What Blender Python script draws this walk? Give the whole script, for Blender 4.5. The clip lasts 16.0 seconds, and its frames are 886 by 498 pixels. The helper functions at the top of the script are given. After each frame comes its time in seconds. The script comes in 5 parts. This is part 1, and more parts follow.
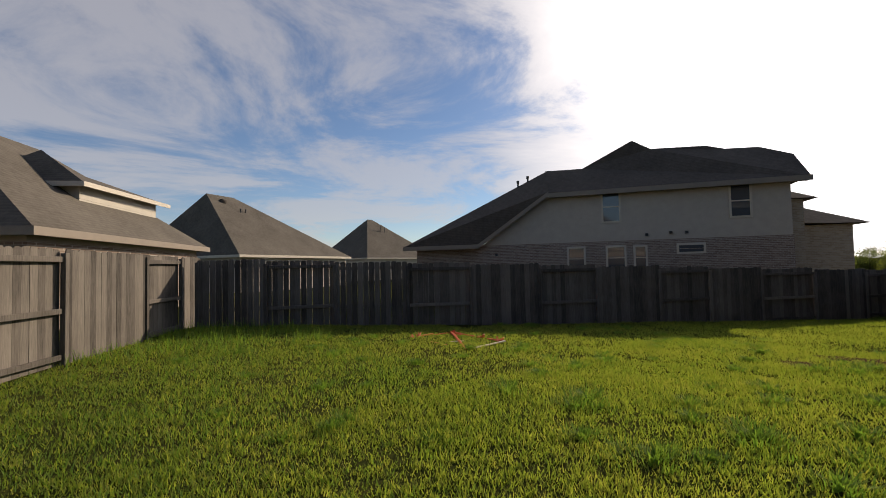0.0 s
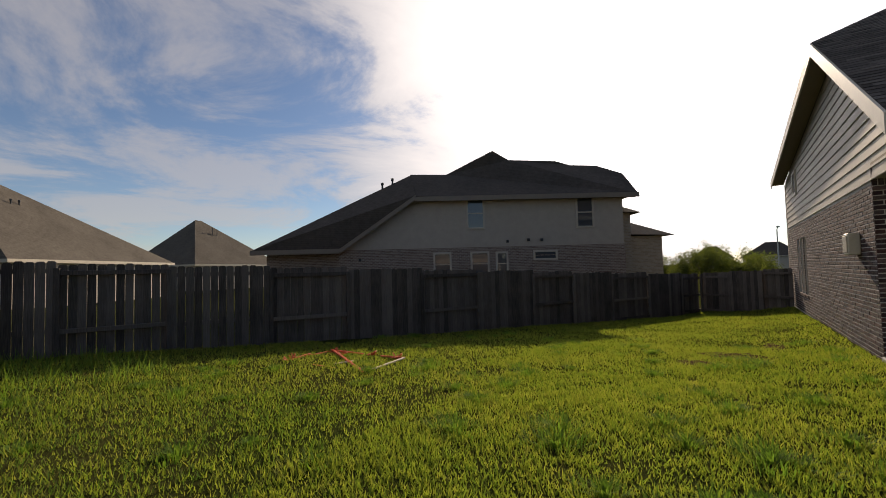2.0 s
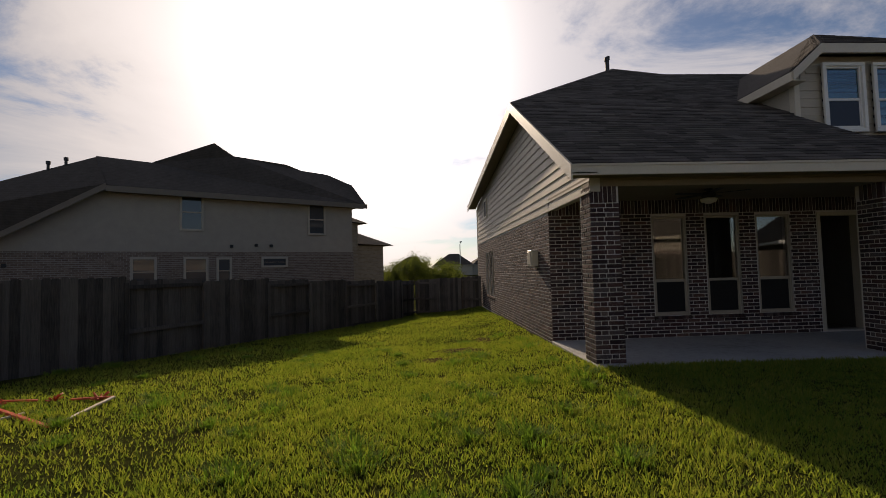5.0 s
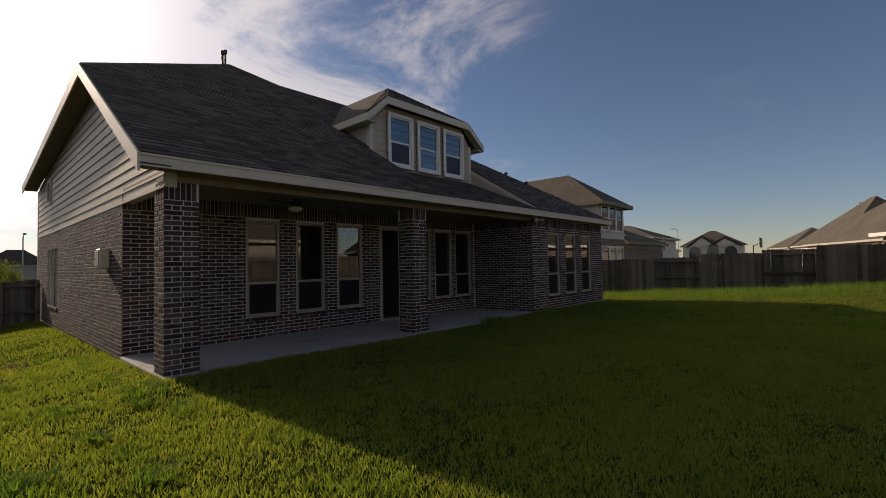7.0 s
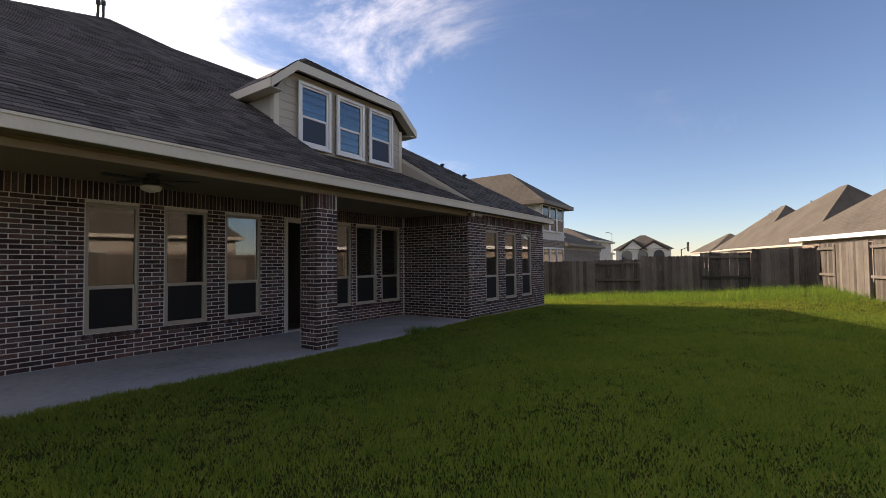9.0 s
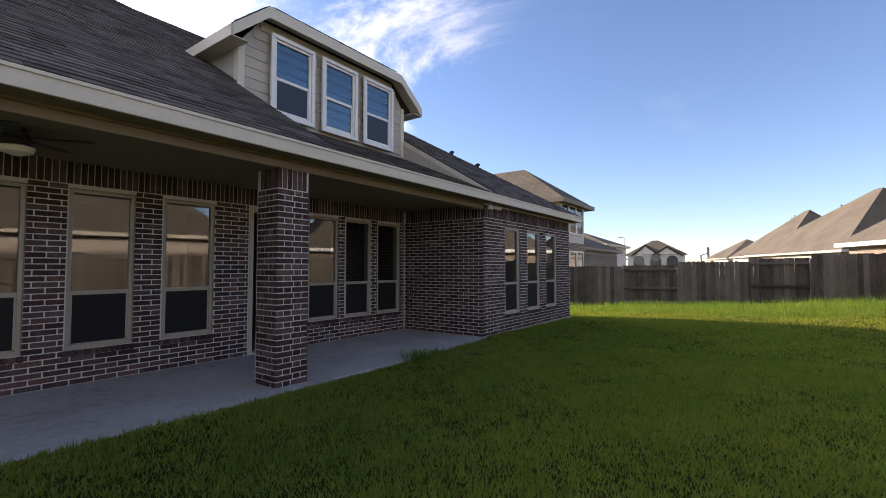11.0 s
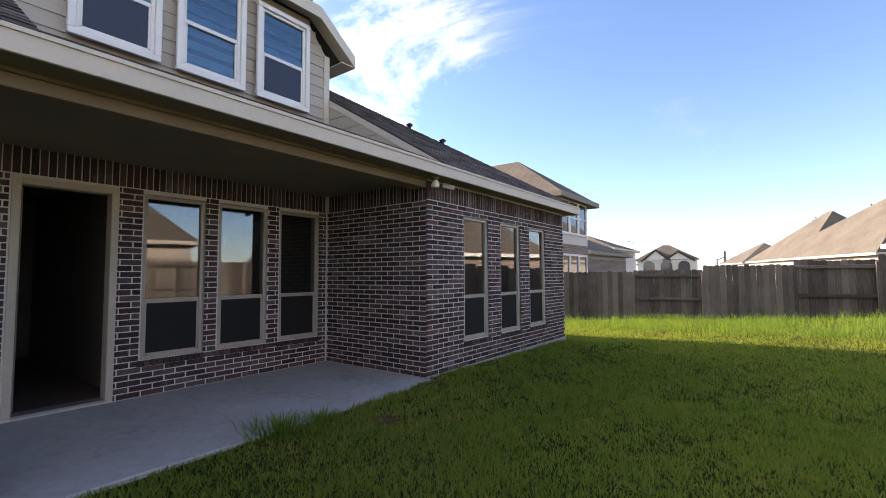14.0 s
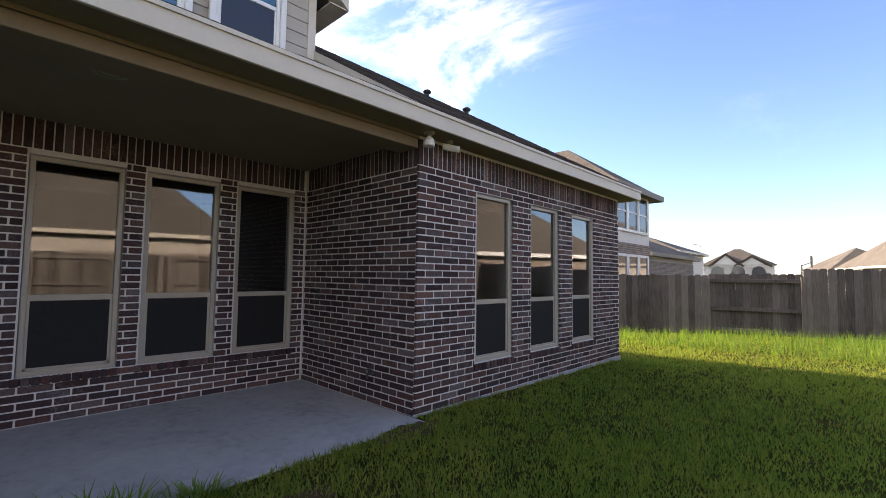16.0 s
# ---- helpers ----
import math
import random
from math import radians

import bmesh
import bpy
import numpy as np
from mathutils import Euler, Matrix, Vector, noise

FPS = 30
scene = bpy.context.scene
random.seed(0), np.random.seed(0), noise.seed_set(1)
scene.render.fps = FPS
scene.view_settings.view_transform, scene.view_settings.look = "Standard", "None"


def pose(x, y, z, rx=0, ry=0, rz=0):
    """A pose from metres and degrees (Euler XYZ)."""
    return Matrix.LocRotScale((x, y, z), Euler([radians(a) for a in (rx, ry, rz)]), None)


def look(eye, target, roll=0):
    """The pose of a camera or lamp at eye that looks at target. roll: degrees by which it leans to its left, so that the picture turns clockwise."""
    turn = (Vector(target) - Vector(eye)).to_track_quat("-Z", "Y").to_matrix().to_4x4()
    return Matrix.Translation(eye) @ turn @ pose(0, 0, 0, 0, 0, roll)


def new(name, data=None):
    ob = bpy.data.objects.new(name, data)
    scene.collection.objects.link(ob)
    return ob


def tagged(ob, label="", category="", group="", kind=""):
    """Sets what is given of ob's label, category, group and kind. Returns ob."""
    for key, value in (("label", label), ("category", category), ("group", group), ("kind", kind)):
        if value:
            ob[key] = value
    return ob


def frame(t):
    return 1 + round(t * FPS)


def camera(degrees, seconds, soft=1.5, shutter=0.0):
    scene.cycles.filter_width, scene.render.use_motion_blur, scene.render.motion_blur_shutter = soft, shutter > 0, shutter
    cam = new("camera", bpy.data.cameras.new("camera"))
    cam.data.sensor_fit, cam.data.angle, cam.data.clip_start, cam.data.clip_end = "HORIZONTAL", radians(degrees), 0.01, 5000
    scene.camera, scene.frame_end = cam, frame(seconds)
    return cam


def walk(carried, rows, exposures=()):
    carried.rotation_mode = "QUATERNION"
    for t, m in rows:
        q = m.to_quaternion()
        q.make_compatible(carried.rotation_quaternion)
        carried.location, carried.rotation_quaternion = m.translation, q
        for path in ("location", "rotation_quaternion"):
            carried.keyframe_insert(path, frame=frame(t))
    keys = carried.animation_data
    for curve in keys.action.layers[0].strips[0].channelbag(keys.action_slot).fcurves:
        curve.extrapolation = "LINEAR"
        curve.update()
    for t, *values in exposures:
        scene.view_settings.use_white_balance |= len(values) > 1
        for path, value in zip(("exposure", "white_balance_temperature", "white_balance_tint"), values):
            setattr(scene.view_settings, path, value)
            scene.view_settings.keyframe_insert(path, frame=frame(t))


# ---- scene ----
cam = camera(89.5, 16.0, soft=0.9)
PATH = [
    (0, (1.422, 1.399, 1.463), (2.639, 2.984, 1.542), -1.3),
    (0.5, (1.424, 1.889, 1.425), (2.690, 3.436, 1.505), -1.1),
    (1, (1.504, 2.309, 1.411), (2.805, 3.825, 1.498), -1.4),
    (1.5, (1.624, 2.676, 1.419), (2.979, 4.145, 1.511), -1.5),
    (2, (1.757, 3.091, 1.419), (3.440, 4.167, 1.515), -1.5),
    (2.5, (1.935, 3.455, 1.486), (3.858, 3.998, 1.567), -1.5),
    (3, (1.979, 3.671, 1.489), (3.975, 3.771, 1.575), -1.7),
    (5.5, (1.780, 3.852, 1.466), (3.765, 3.627, 1.566), -1.4),
    (6, (1.710, 3.694, 1.490), (3.554, 2.925, 1.582), -1.5),
    (6.5, (1.571, 3.447, 1.508), (3.163, 2.239, 1.588), -1.3),
    (7, (1.532, 3.207, 1.465), (2.880, 1.730, 1.531), -1.1),
    (7.5, (1.643, 2.916, 1.453), (2.899, 1.361, 1.524), -1.1),
    (8, (1.807, 2.506, 1.460), (2.993, 0.897, 1.523), -1.1),
    (8.5, (2.050, 2.049, 1.442), (3.207, 0.419, 1.504), -0.8),
    (9, (2.328, 1.577, 1.449), (3.478, -0.058, 1.515), -0.6),
    (11.5, (3.939, -0.699, 1.449), (5.120, -2.311, 1.538), -0.1),
    (12, (4.129, -1.201, 1.424), (5.315, -2.809, 1.522), -0.4),
    (12.5, (4.258, -1.702, 1.425), (5.450, -3.305, 1.532), -0.5),
    (13, (4.340, -2.252, 1.425), (5.533, -3.854, 1.530), -0.6),
    (13.5, (4.450, -2.863, 1.421), (5.642, -4.465, 1.527), -0.3),
    (14, (4.512, -3.413, 1.441), (5.712, -5.009, 1.555), -0.3),
    (14.5, (4.552, -3.951, 1.443), (5.764, -5.537, 1.559), -0.2),
    (15, (4.680, -4.454, 1.428), (5.905, -6.031, 1.545), -0.1),
    (15.5, (4.850, -4.946, 1.409), (6.101, -6.501, 1.530), 0.2),
    (16, (5.206, -5.262, 1.386), (6.584, -6.707, 1.507), 0.8),
]
EXPOSURES = [(0, -0.1, 7100, 16), (2, -0.25, 7400, 17), (3, -0.45, 7500, 18), (5.5, -0.65, 7600, 19), (6.5, -0.7, 7500, 20), (7, -0.5, 7500, 20), (8, 0.1, 7400, 21), (9, 0.62, 7300, 22), (11.5, 1.18, 7000, 22), (12.5, 1.44, 7000, 22), (16, 1.66, 7000, 22)]
walk(cam, [(t, look(eye, target, roll)) for t, eye, target, roll in PATH], EXPOSURES)

# ---- world, sun, exposure ----
SUN_DIR = Vector((0.905, 0.10, 0.41)).normalized()
SUN_EL = math.asin(SUN_DIR.z)
sun = new("sun", bpy.data.lights.new("sun", "SUN"))
sun.data.energy, sun.data.angle, sun.data.color = 5.0, radians(0.6), (1.0, 0.88, 0.70)
sun.matrix_world = look(SUN_DIR * 40, (0, 0, 0))

world = bpy.data.worlds.new("sky")
scene.world = world
world.use_nodes = True
wt = world.node_tree
wt.nodes.clear()


def wn(kind, **values):
    n = wt.nodes.new(kind)
    for k, v in values.items():
        n.inputs[k].default_value = v
    return n


def wmath(op, a, b=None, clamp=False):
    n = wt.nodes.new("ShaderNodeMath")
    n.operation, n.use_clamp = op, clamp
    for i, v in enumerate((a, b)):
        if v is None:
            continue
        if hasattr(v, "links"):
            wt.links.new(v, n.inputs[i])
        else:
            n.inputs[i].default_value = v
    return n.outputs[0]


sky = wt.nodes.new("ShaderNodeTexSky")
sky.sky_type, sky.sun_disc = "NISHITA", False
sky.sun_elevation, sky.sun_rotation = SUN_EL, math.atan2(SUN_DIR.x, SUN_DIR.y)
sky.air_density, sky.dust_density, sky.ozone_density = 1.0, 0.05, 3.2
co = wt.nodes.new("ShaderNodeTexCoord")
sep = wt.nodes.new("ShaderNodeSeparateXYZ")
wt.links.new(co.outputs["Generated"], sep.inputs[0])
# clouds lie on a flat layer overhead
up = wmath("MAXIMUM", wmath("ADD", sep.outputs["Z"], 0.12), 0.03)
flat = wt.nodes.new("ShaderNodeCombineXYZ")
wt.links.new(wmath("DIVIDE", sep.outputs["X"], up), flat.inputs[0])
wt.links.new(wmath("DIVIDE", sep.outputs["Y"], up), flat.inputs[1])
big = wn("ShaderNodeTexNoise", Scale=0.85, Detail=10.0, Roughness=0.64, Distortion=0.6)
wt.links.new(flat.outputs[0], big.inputs["Vector"])
dot = wt.nodes.new("ShaderNodeVectorMath")
dot.operation = "DOT_PRODUCT"
dot.inputs[1].default_value = SUN_DIR
wt.links.new(co.outputs["Generated"], dot.inputs[0])
near_sun = wmath("MAXIMUM", dot.outputs["Value"], 0.0)
# thin bank of cloud, thicker on the sun's side of the sky
# and over the back fence; the sky past the end of the house is nearly clear
bank = wt.nodes.new("ShaderNodeMapRange")
bank.interpolation_type = "SMOOTHSTEP"
bank.inputs["From Min"].default_value, bank.inputs["From Max"].default_value = -0.35, 0.35
wt.links.new(sep.outputs["Y"], bank.inputs["Value"])
halo = wt.nodes.new("ShaderNodeMapRange")
halo.interpolation_type = "SMOOTHSTEP"
halo.inputs["From Min"].default_value, halo.inputs["From Max"].default_value = 0.58, 0.88
wt.links.new(wmath("SUBTRACT", wmath("ADD", near_sun, wmath("MULTIPLY", wmath("SUBTRACT", big.outputs["Fac"], 0.5), 0.30)), wmath("MULTIPLY", sep.outputs["Y"], 0.20)), halo.inputs["Value"])
clear_low = wmath("MULTIPLY", wmath("SUBTRACT", 1.0, wmath("MULTIPLY", wmath("ABSOLUTE", sep.outputs["Z"]), 4.5), True), 0.10)
cover = wmath("SUBTRACT", wmath("ADD", wmath("ADD", big.outputs["Fac"], wmath("MULTIPLY", halo.outputs[0], 0.17)), wmath("MULTIPLY", wmath("SUBTRACT", bank.outputs[0], 0.45), 0.15)), clear_low)
ramp = wt.nodes.new("ShaderNodeMapRange")
ramp.interpolation_type = "SMOOTHSTEP"
ramp.inputs["From Min"].default_value, ramp.inputs["From Max"].default_value = 0.47, 0.64
wt.links.new(cover, ramp.inputs["Value"])
glow = wmath("ADD", wmath("MULTIPLY", wmath("POWER", near_sun, 40.0), 3.0), wmath("MULTIPLY", wmath("POWER", near_sun, 8.0), 0.6))
cloud_level = wmath("ADD", glow, wmath("ADD", wmath("MULTIPLY", halo.outputs[0], 0.45), 0.62))
cloud = wt.nodes.new("ShaderNodeMix")
cloud.data_type, cloud.blend_type = "RGBA", "MULTIPLY"
cloud.inputs["Factor"].default_value = 1.0
cloud.inputs["A"].default_value = (0.94, 0.96, 1.0, 1)
wt.links.new(cloud_level, cloud.inputs["B"])
skyx = wt.nodes.new("ShaderNodeMix")
skyx.data_type, skyx.blend_type = "RGBA", "MULTIPLY"
skyx.inputs["Factor"].default_value = 1.0
skyx.inputs["B"].default_value = (0.095, 0.10, 0.108, 1)
wt.links.new(sky.outputs[0], skyx.inputs["A"])
haze = wt.nodes.new("ShaderNodeMix")
haze.data_type, haze.blend_type = "RGBA", "ADD"
haze.inputs["Factor"].default_value = 1.0
wt.links.new(skyx.outputs["Result"], haze.inputs["A"])
hz = wt.nodes.new("ShaderNodeCombineColor")
low = wmath("POWER", wmath("SUBTRACT", 1.0, wmath("ABSOLUTE", sep.outputs["Z"]), True), 7.0)
gh = wmath("MULTIPLY", wmath("POWER", near_sun, 14.0), 0.9)
for i, (s, q) in enumerate(((1.0, 0.006), (0.97, 0.012), (0.9, 0.026))):
    wt.links.new(wmath("ADD", wmath("MULTIPLY", gh, s), wmath("MULTIPLY", low, q)), hz.inputs[i])
wt.links.new(hz.outputs[0], haze.inputs["B"])
both = wt.nodes.new("ShaderNodeMix")
both.data_type = "RGBA"
thick = wmath("ADD", wmath("ADD", wmath("MULTIPLY", halo.outputs[0], 0.56), 0.08), wmath("MULTIPLY", bank.outputs[0], 0.48))
wt.links.new(wmath("MINIMUM", wmath("MULTIPLY", ramp.outputs[0], thick), 0.97), both.inputs["Factor"])
wt.links.new(haze.outputs["Result"], both.inputs["A"])
wt.links.new(cloud.outputs["Result"], both.inputs["B"])
bg = wn("ShaderNodeBackground", Strength=1.0)
wt.links.new(both.outputs["Result"], bg.inputs["Color"])
wo = wt.nodes.new("ShaderNodeOutputWorld")
wt.links.new(bg.outputs[0], wo.inputs[0])


# ---- materials ----
class Mat:
    """A small builder for node materials."""

    def __init__(self, name, rough=0.8, metal=0.0, spec=0.5):
        self.m = bpy.data.materials.new(name)
        self.m.use_nodes = True
        self.t = self.m.node_tree
        self.b = self.t.nodes["Principled BSDF"]
        self.b.inputs["Roughness"].default_value = rough
        self.b.inputs["Metallic"].default_value = metal
        self.b.inputs["Specular IOR Level"].default_value = spec
        self.coord = self.t.nodes.new("ShaderNodeTexCoord")

    def node(self, kind, **values):
        n = self.t.nodes.new(kind)
        for k, v in values.items():
            self.put(n.inputs[k], v)
        return n

    def put(self, socket, v):
        if hasattr(v, "links"):
            self.t.links.new(v, socket)
        else:
            socket.default_value = v

    def noise(self, scale, detail=4.0, rough=0.6, stretch=(1, 1, 1), space="Object", distortion=0.0):
        mp = self.node("ShaderNodeMapping", Vector=self.coord.outputs[space], Scale=stretch)
        return self.node("ShaderNodeTexNoise", Vector=mp.outputs[0], Scale=scale, Detail=detail, Roughness=rough, Distortion=distortion).outputs["Fac"]

    def ramp(self, fac, *stops):
        n = self.node("ShaderNodeValToRGB", Fac=fac)
        e = n.color_ramp.elements
        while len(e) < len(stops):
            e.new(0.5)
        for el, (p, c) in zip(e, stops):
            el.position, el.color = p, (*c, 1)
        return n.outputs[0]

    def mix(self, fac, a, b, mode="MIX"):
        n = self.t.nodes.new("ShaderNodeMix")
        n.data_type, n.blend_type = "RGBA", mode
        for k, v in (("Factor", fac), ("A", a), ("B", b)):
            self.put(n.inputs[k], (*v, 1) if isinstance(v, tuple) and len(v) == 3 else v)
        return n.outputs["Result"]

    def math(self, op, a, b=0.0, clamp=False):
        n = self.t.nodes.new("ShaderNodeMath")
        n.operation, n.use_clamp = op, clamp
        self.put(n.inputs[0], a), self.put(n.inputs[1], b)
        return n.outputs[0]

    def each(self):
        """A random value for each object and each loose piece."""
        o = self.node("ShaderNodeObjectInfo").outputs["Random"]
        g = self.node("ShaderNodeNewGeometry").outputs["Random Per Island"]
        return self.math("FRACT", self.math("ADD", o, g))

    def bump(self, height, strength=0.3, distance=0.01):
        n = self.node("ShaderNodeBump", Height=height, Strength=strength, Distance=distance)
        self.put(self.b.inputs["Normal"], n.outputs[0])

    def color(self, c):
        self.put(self.b.inputs["Base Color"], (*c, 1) if isinstance(c, tuple) and len(c) == 3 else c)
        return self

    def rough(self, r):
        self.put(self.b.inputs["Roughness"], r)
        return self


def plain(name, col, rough=0.7, amount=0.12, scale=6.0, bump=0.15, metal=0.0, stretch=(1, 1, 1), spec=0.4):
    """Painted or cast surface with faint mottling at two scales."""
    k = Mat(name, rough, metal, spec)
    n1, n2 = k.noise(scale, 5.0, stretch=stretch), k.noise(scale * 14, 3.0, stretch=stretch)
    v = k.math("ADD", k.math("MULTIPLY", n1, 0.6), k.math("MULTIPLY", n2, 0.4))
    lo, hi = tuple(c * (1 - amount * 2) for c in col), tuple(min(1, c * (1 + amount * 2)) for c in col)
    k.color(k.ramp(v, (0.25, lo), (0.75, hi)))
    k.bump(n2, bump, 0.004)
    return k.m


def brick_mat(name):
    k = Mat(name, 0.85, spec=0.3)
    r = k.each()
    base = k.ramp(r, (0.0, (0.044, 0.027, 0.028)), (0.22, (0.080, 0.045, 0.044)), (0.45, (0.060, 0.045, 0.050)), (0.68, (0.125, 0.062, 0.054)), (0.84, (0.115, 0.095, 0.096)), (1.0, (0.19, 0.105, 0.085)))
    stain = k.noise(9.0, 6.0, 0.7, space="Object")
    world_n = k.node("ShaderNodeNewGeometry").outputs["Position"]
    wn_ = k.node("ShaderNodeTexNoise", Vector=world_n, Scale=3.0, Detail=6.0, Roughness=0.7).outputs["Fac"]
    fine = k.node("ShaderNodeTexNoise", Vector=world_n, Scale=45.0, Detail=5.0, Roughness=0.7).outputs["Fac"]
    col = k.mix(k.ramp(fine, (0.3, (0, 0, 0)), (0.75, (1, 1, 1))), k.mix(1.0, base, (0.42, 0.40, 0.40), "MULTIPLY"), k.mix(1.0, base, (0.96, 0.92, 0.94), "MULTIPLY"))
    # pale lime smears on some bricks
    smear = k.math("MULTIPLY", k.ramp(wn_, (0.52, (0, 0, 0)), (0.66, (1, 1, 1))), k.ramp(fine, (0.45, (0, 0, 0)), (0.6, (1, 1, 1))))
    col = k.mix(k.math("MULTIPLY", smear, 0.35), col, (0.33, 0.30, 0.28))
    # some bricks are paler along their whole face
    pale = k.ramp(k.math("FRACT", k.math("MULTIPLY", r, 7.31)), (0.88, (0, 0, 0)), (0.94, (1, 1, 1)))
    col = k.mix(k.math("MULTIPLY", k.math("MULTIPLY", pale, fine), 0.4), col, (0.30, 0.26, 0.245))
    k.color(col)
    k.bump(fine, 0.5, 0.006)
    return k.m


def wood_mat(name, a, b, rough=0.85):
    """Weathered upright board, grain along z."""
    k = Mat(name, rough, spec=0.25)
    pos = k.node("ShaderNodeNewGeometry").outputs["Position"]
    mp = k.node("ShaderNodeMapping", Vector=pos, Scale=(1, 1, 0.06))
    grain = k.node("ShaderNodeTexNoise", Vector=mp.outputs[0], Scale=60.0, Detail=5.0, Roughness=0.65).outputs["Fac"]
    patch = k.node("ShaderNodeTexNoise", Vector=pos, Scale=1.6, Detail=4.0).outputs["Fac"]
    r = k.each()
    v = k.math("ADD", k.math("MULTIPLY", grain, 0.5), k.math("ADD", k.math("MULTIPLY", r, 0.28), k.math("MULTIPLY", patch, 0.25)))
    k.color(k.ramp(v, (0.34, a), (0.74, b)))
    k.bump(grain, 0.6, 0.008)
    return k.m


def shingle_mat(name, a, b):
    k = Mat(name, 0.95, spec=0.2)
    pos = k.node("ShaderNodeNewGeometry").outputs["Position"]
    grit = k.node("ShaderNodeTexNoise", Vector=pos, Scale=120.0, Detail=3.0).outputs["Fac"]
    patch = k.node("ShaderNodeTexNoise", Vector=pos, Scale=0.7, Detail=5.0).outputs["Fac"]
    v = k.math("ADD", k.math("MULTIPLY", k.each(), 0.45), k.math("ADD", k.math("MULTIPLY", grit, 0.35), k.math("MULTIPLY", patch, 0.25)))
    k.color(k.ramp(v, (0.25, a), (0.8, b)))
    k.bump(grit, 0.5, 0.005)
    return k.m


def coursed_roof_mat(name, a, b):
    """Shingle roof of a far house: relief of courses 0.14 m apart by height."""
    k = Mat(name, 0.95, spec=0.2)
    pos = k.node("ShaderNodeNewGeometry").outputs["Position"]
    grit = k.node("ShaderNodeTexNoise", Vector=pos, Scale=5.0, Detail=6.0, Roughness=0.75).outputs["Fac"]
    sp = k.node("ShaderNodeSeparateXYZ", Vector=pos).outputs["Z"]
    course = k.math("FRACT", k.math("DIVIDE", sp, 0.085))
    patch = k.node("ShaderNodeTexNoise", Vector=pos, Scale=0.5, Detail=4.0).outputs["Fac"]
    v = k.math("ADD", k.math("MULTIPLY", grit, 0.55), k.math("ADD", k.math("MULTIPLY", patch, 0.35), k.math("MULTIPLY", course, 0.1)))
    k.color(k.ramp(v, (0.3, a), (0.75, b)))
    k.bump(course, 0.6, 0.02)
    return k.m


def far_brick_mat(name, a, b, mortar):
    k = Mat(name, 0.9, spec=0.2)
    pos = k.node("ShaderNodeNewGeometry").outputs["Position"]
    s = k.node("ShaderNodeSeparateXYZ", Vector=pos)
    along = k.math("ADD", s.outputs[0], k.math("MULTIPLY", s.outputs[1], -1.0))
    cv = k.node("ShaderNodeCombineXYZ", X=along, Y=s.outputs[2], Z=0.0)
    br = k.node("ShaderNodeTexBrick", Vector=cv.outputs[0], Color1=(*a, 1), Color2=(*b, 1), Mortar=(*mortar, 1), Scale=1.0)
    br.inputs["Brick Width"].default_value, br.inputs["Row Height"].default_value, br.inputs["Mortar Size"].default_value = 0.26, 0.076, 0.009
    k.color(br.outputs["Color"])
    k.bump(br.outputs["Fac"], -0.4, 0.01)
    return k.m


def lawn_mat(name):
    k = Mat(name, 1.0, spec=0.0)
    pos = k.node("ShaderNodeNewGeometry").outputs["Position"]
    n1 = k.node("ShaderNodeTexNoise", Vector=pos, Scale=0.55, Detail=5.0, Roughness=0.65).outputs["Fac"]
    n2 = k.node("ShaderNodeTexNoise", Vector=pos, Scale=14.0, Detail=6.0, Roughness=0.75).outputs["Fac"]
    c = k.ramp(n1, (0.35, (0.050, 0.066, 0.016)), (0.6, (0.078, 0.080, 0.024)), (0.75, (0.085, 0.062, 0.032)))
    c = k.mix(k.ramp(n2, (0.35, (0, 0, 0)), (0.7, (1, 1, 1))), k.mix(1.0, c, (0.45, 0.45, 0.45), "MULTIPLY"), c)
    k.color(c)
    k.bump(n2, 0.9, 0.04)
    return k.m


def blade_mat(name, dark, light, dry, through_light=0.35, rough=0.75):
    k = Mat(name, rough, spec=0.12)
    pos = k.node("ShaderNodeNewGeometry").outputs["Position"]
    patch = k.node("ShaderNodeTexNoise", Vector=pos, Scale=0.5, Detail=4.0, Roughness=0.6).outputs["Fac"]
    clump = k.node("ShaderNodeTexNoise", Vector=pos, Scale=6.0, Detail=5.0).outputs["Fac"]
    r = k.node("ShaderNodeNewGeometry").outputs["Random Per Island"]
    v = k.math("ADD", k.math("MULTIPLY", r, 0.3), k.math("ADD", k.math("MULTIPLY", patch, 0.35), k.math("MULTIPLY", clump, 0.4)))
    c = k.ramp(v, (0.25, dark), (0.55, light), (0.9, dry))
    k.color(c)
    tr = k.node("ShaderNodeBsdfTranslucent", Color=k.mix(1.0, c, (1.75, 1.85, 0.85), "MULTIPLY"))
    mx = k.node("ShaderNodeMixShader", Fac=through_light)
    k.t.links.new(k.b.outputs[0], mx.inputs[1])
    k.t.links.new(tr.outputs[0], mx.inputs[2])
    k.t.links.new(mx.outputs[0], k.t.nodes["Material Output"].inputs["Surface"])
    return k.m


def glass_mat(name, tint, ior=1.6):
    k = Mat(name, 0.015)
    k.b.inputs["Base Color"].default_value = (*tint, 1)
    k.b.inputs["Transmission Weight"].default_value = 1.0
    k.b.inputs["IOR"].default_value = ior
    return k.m


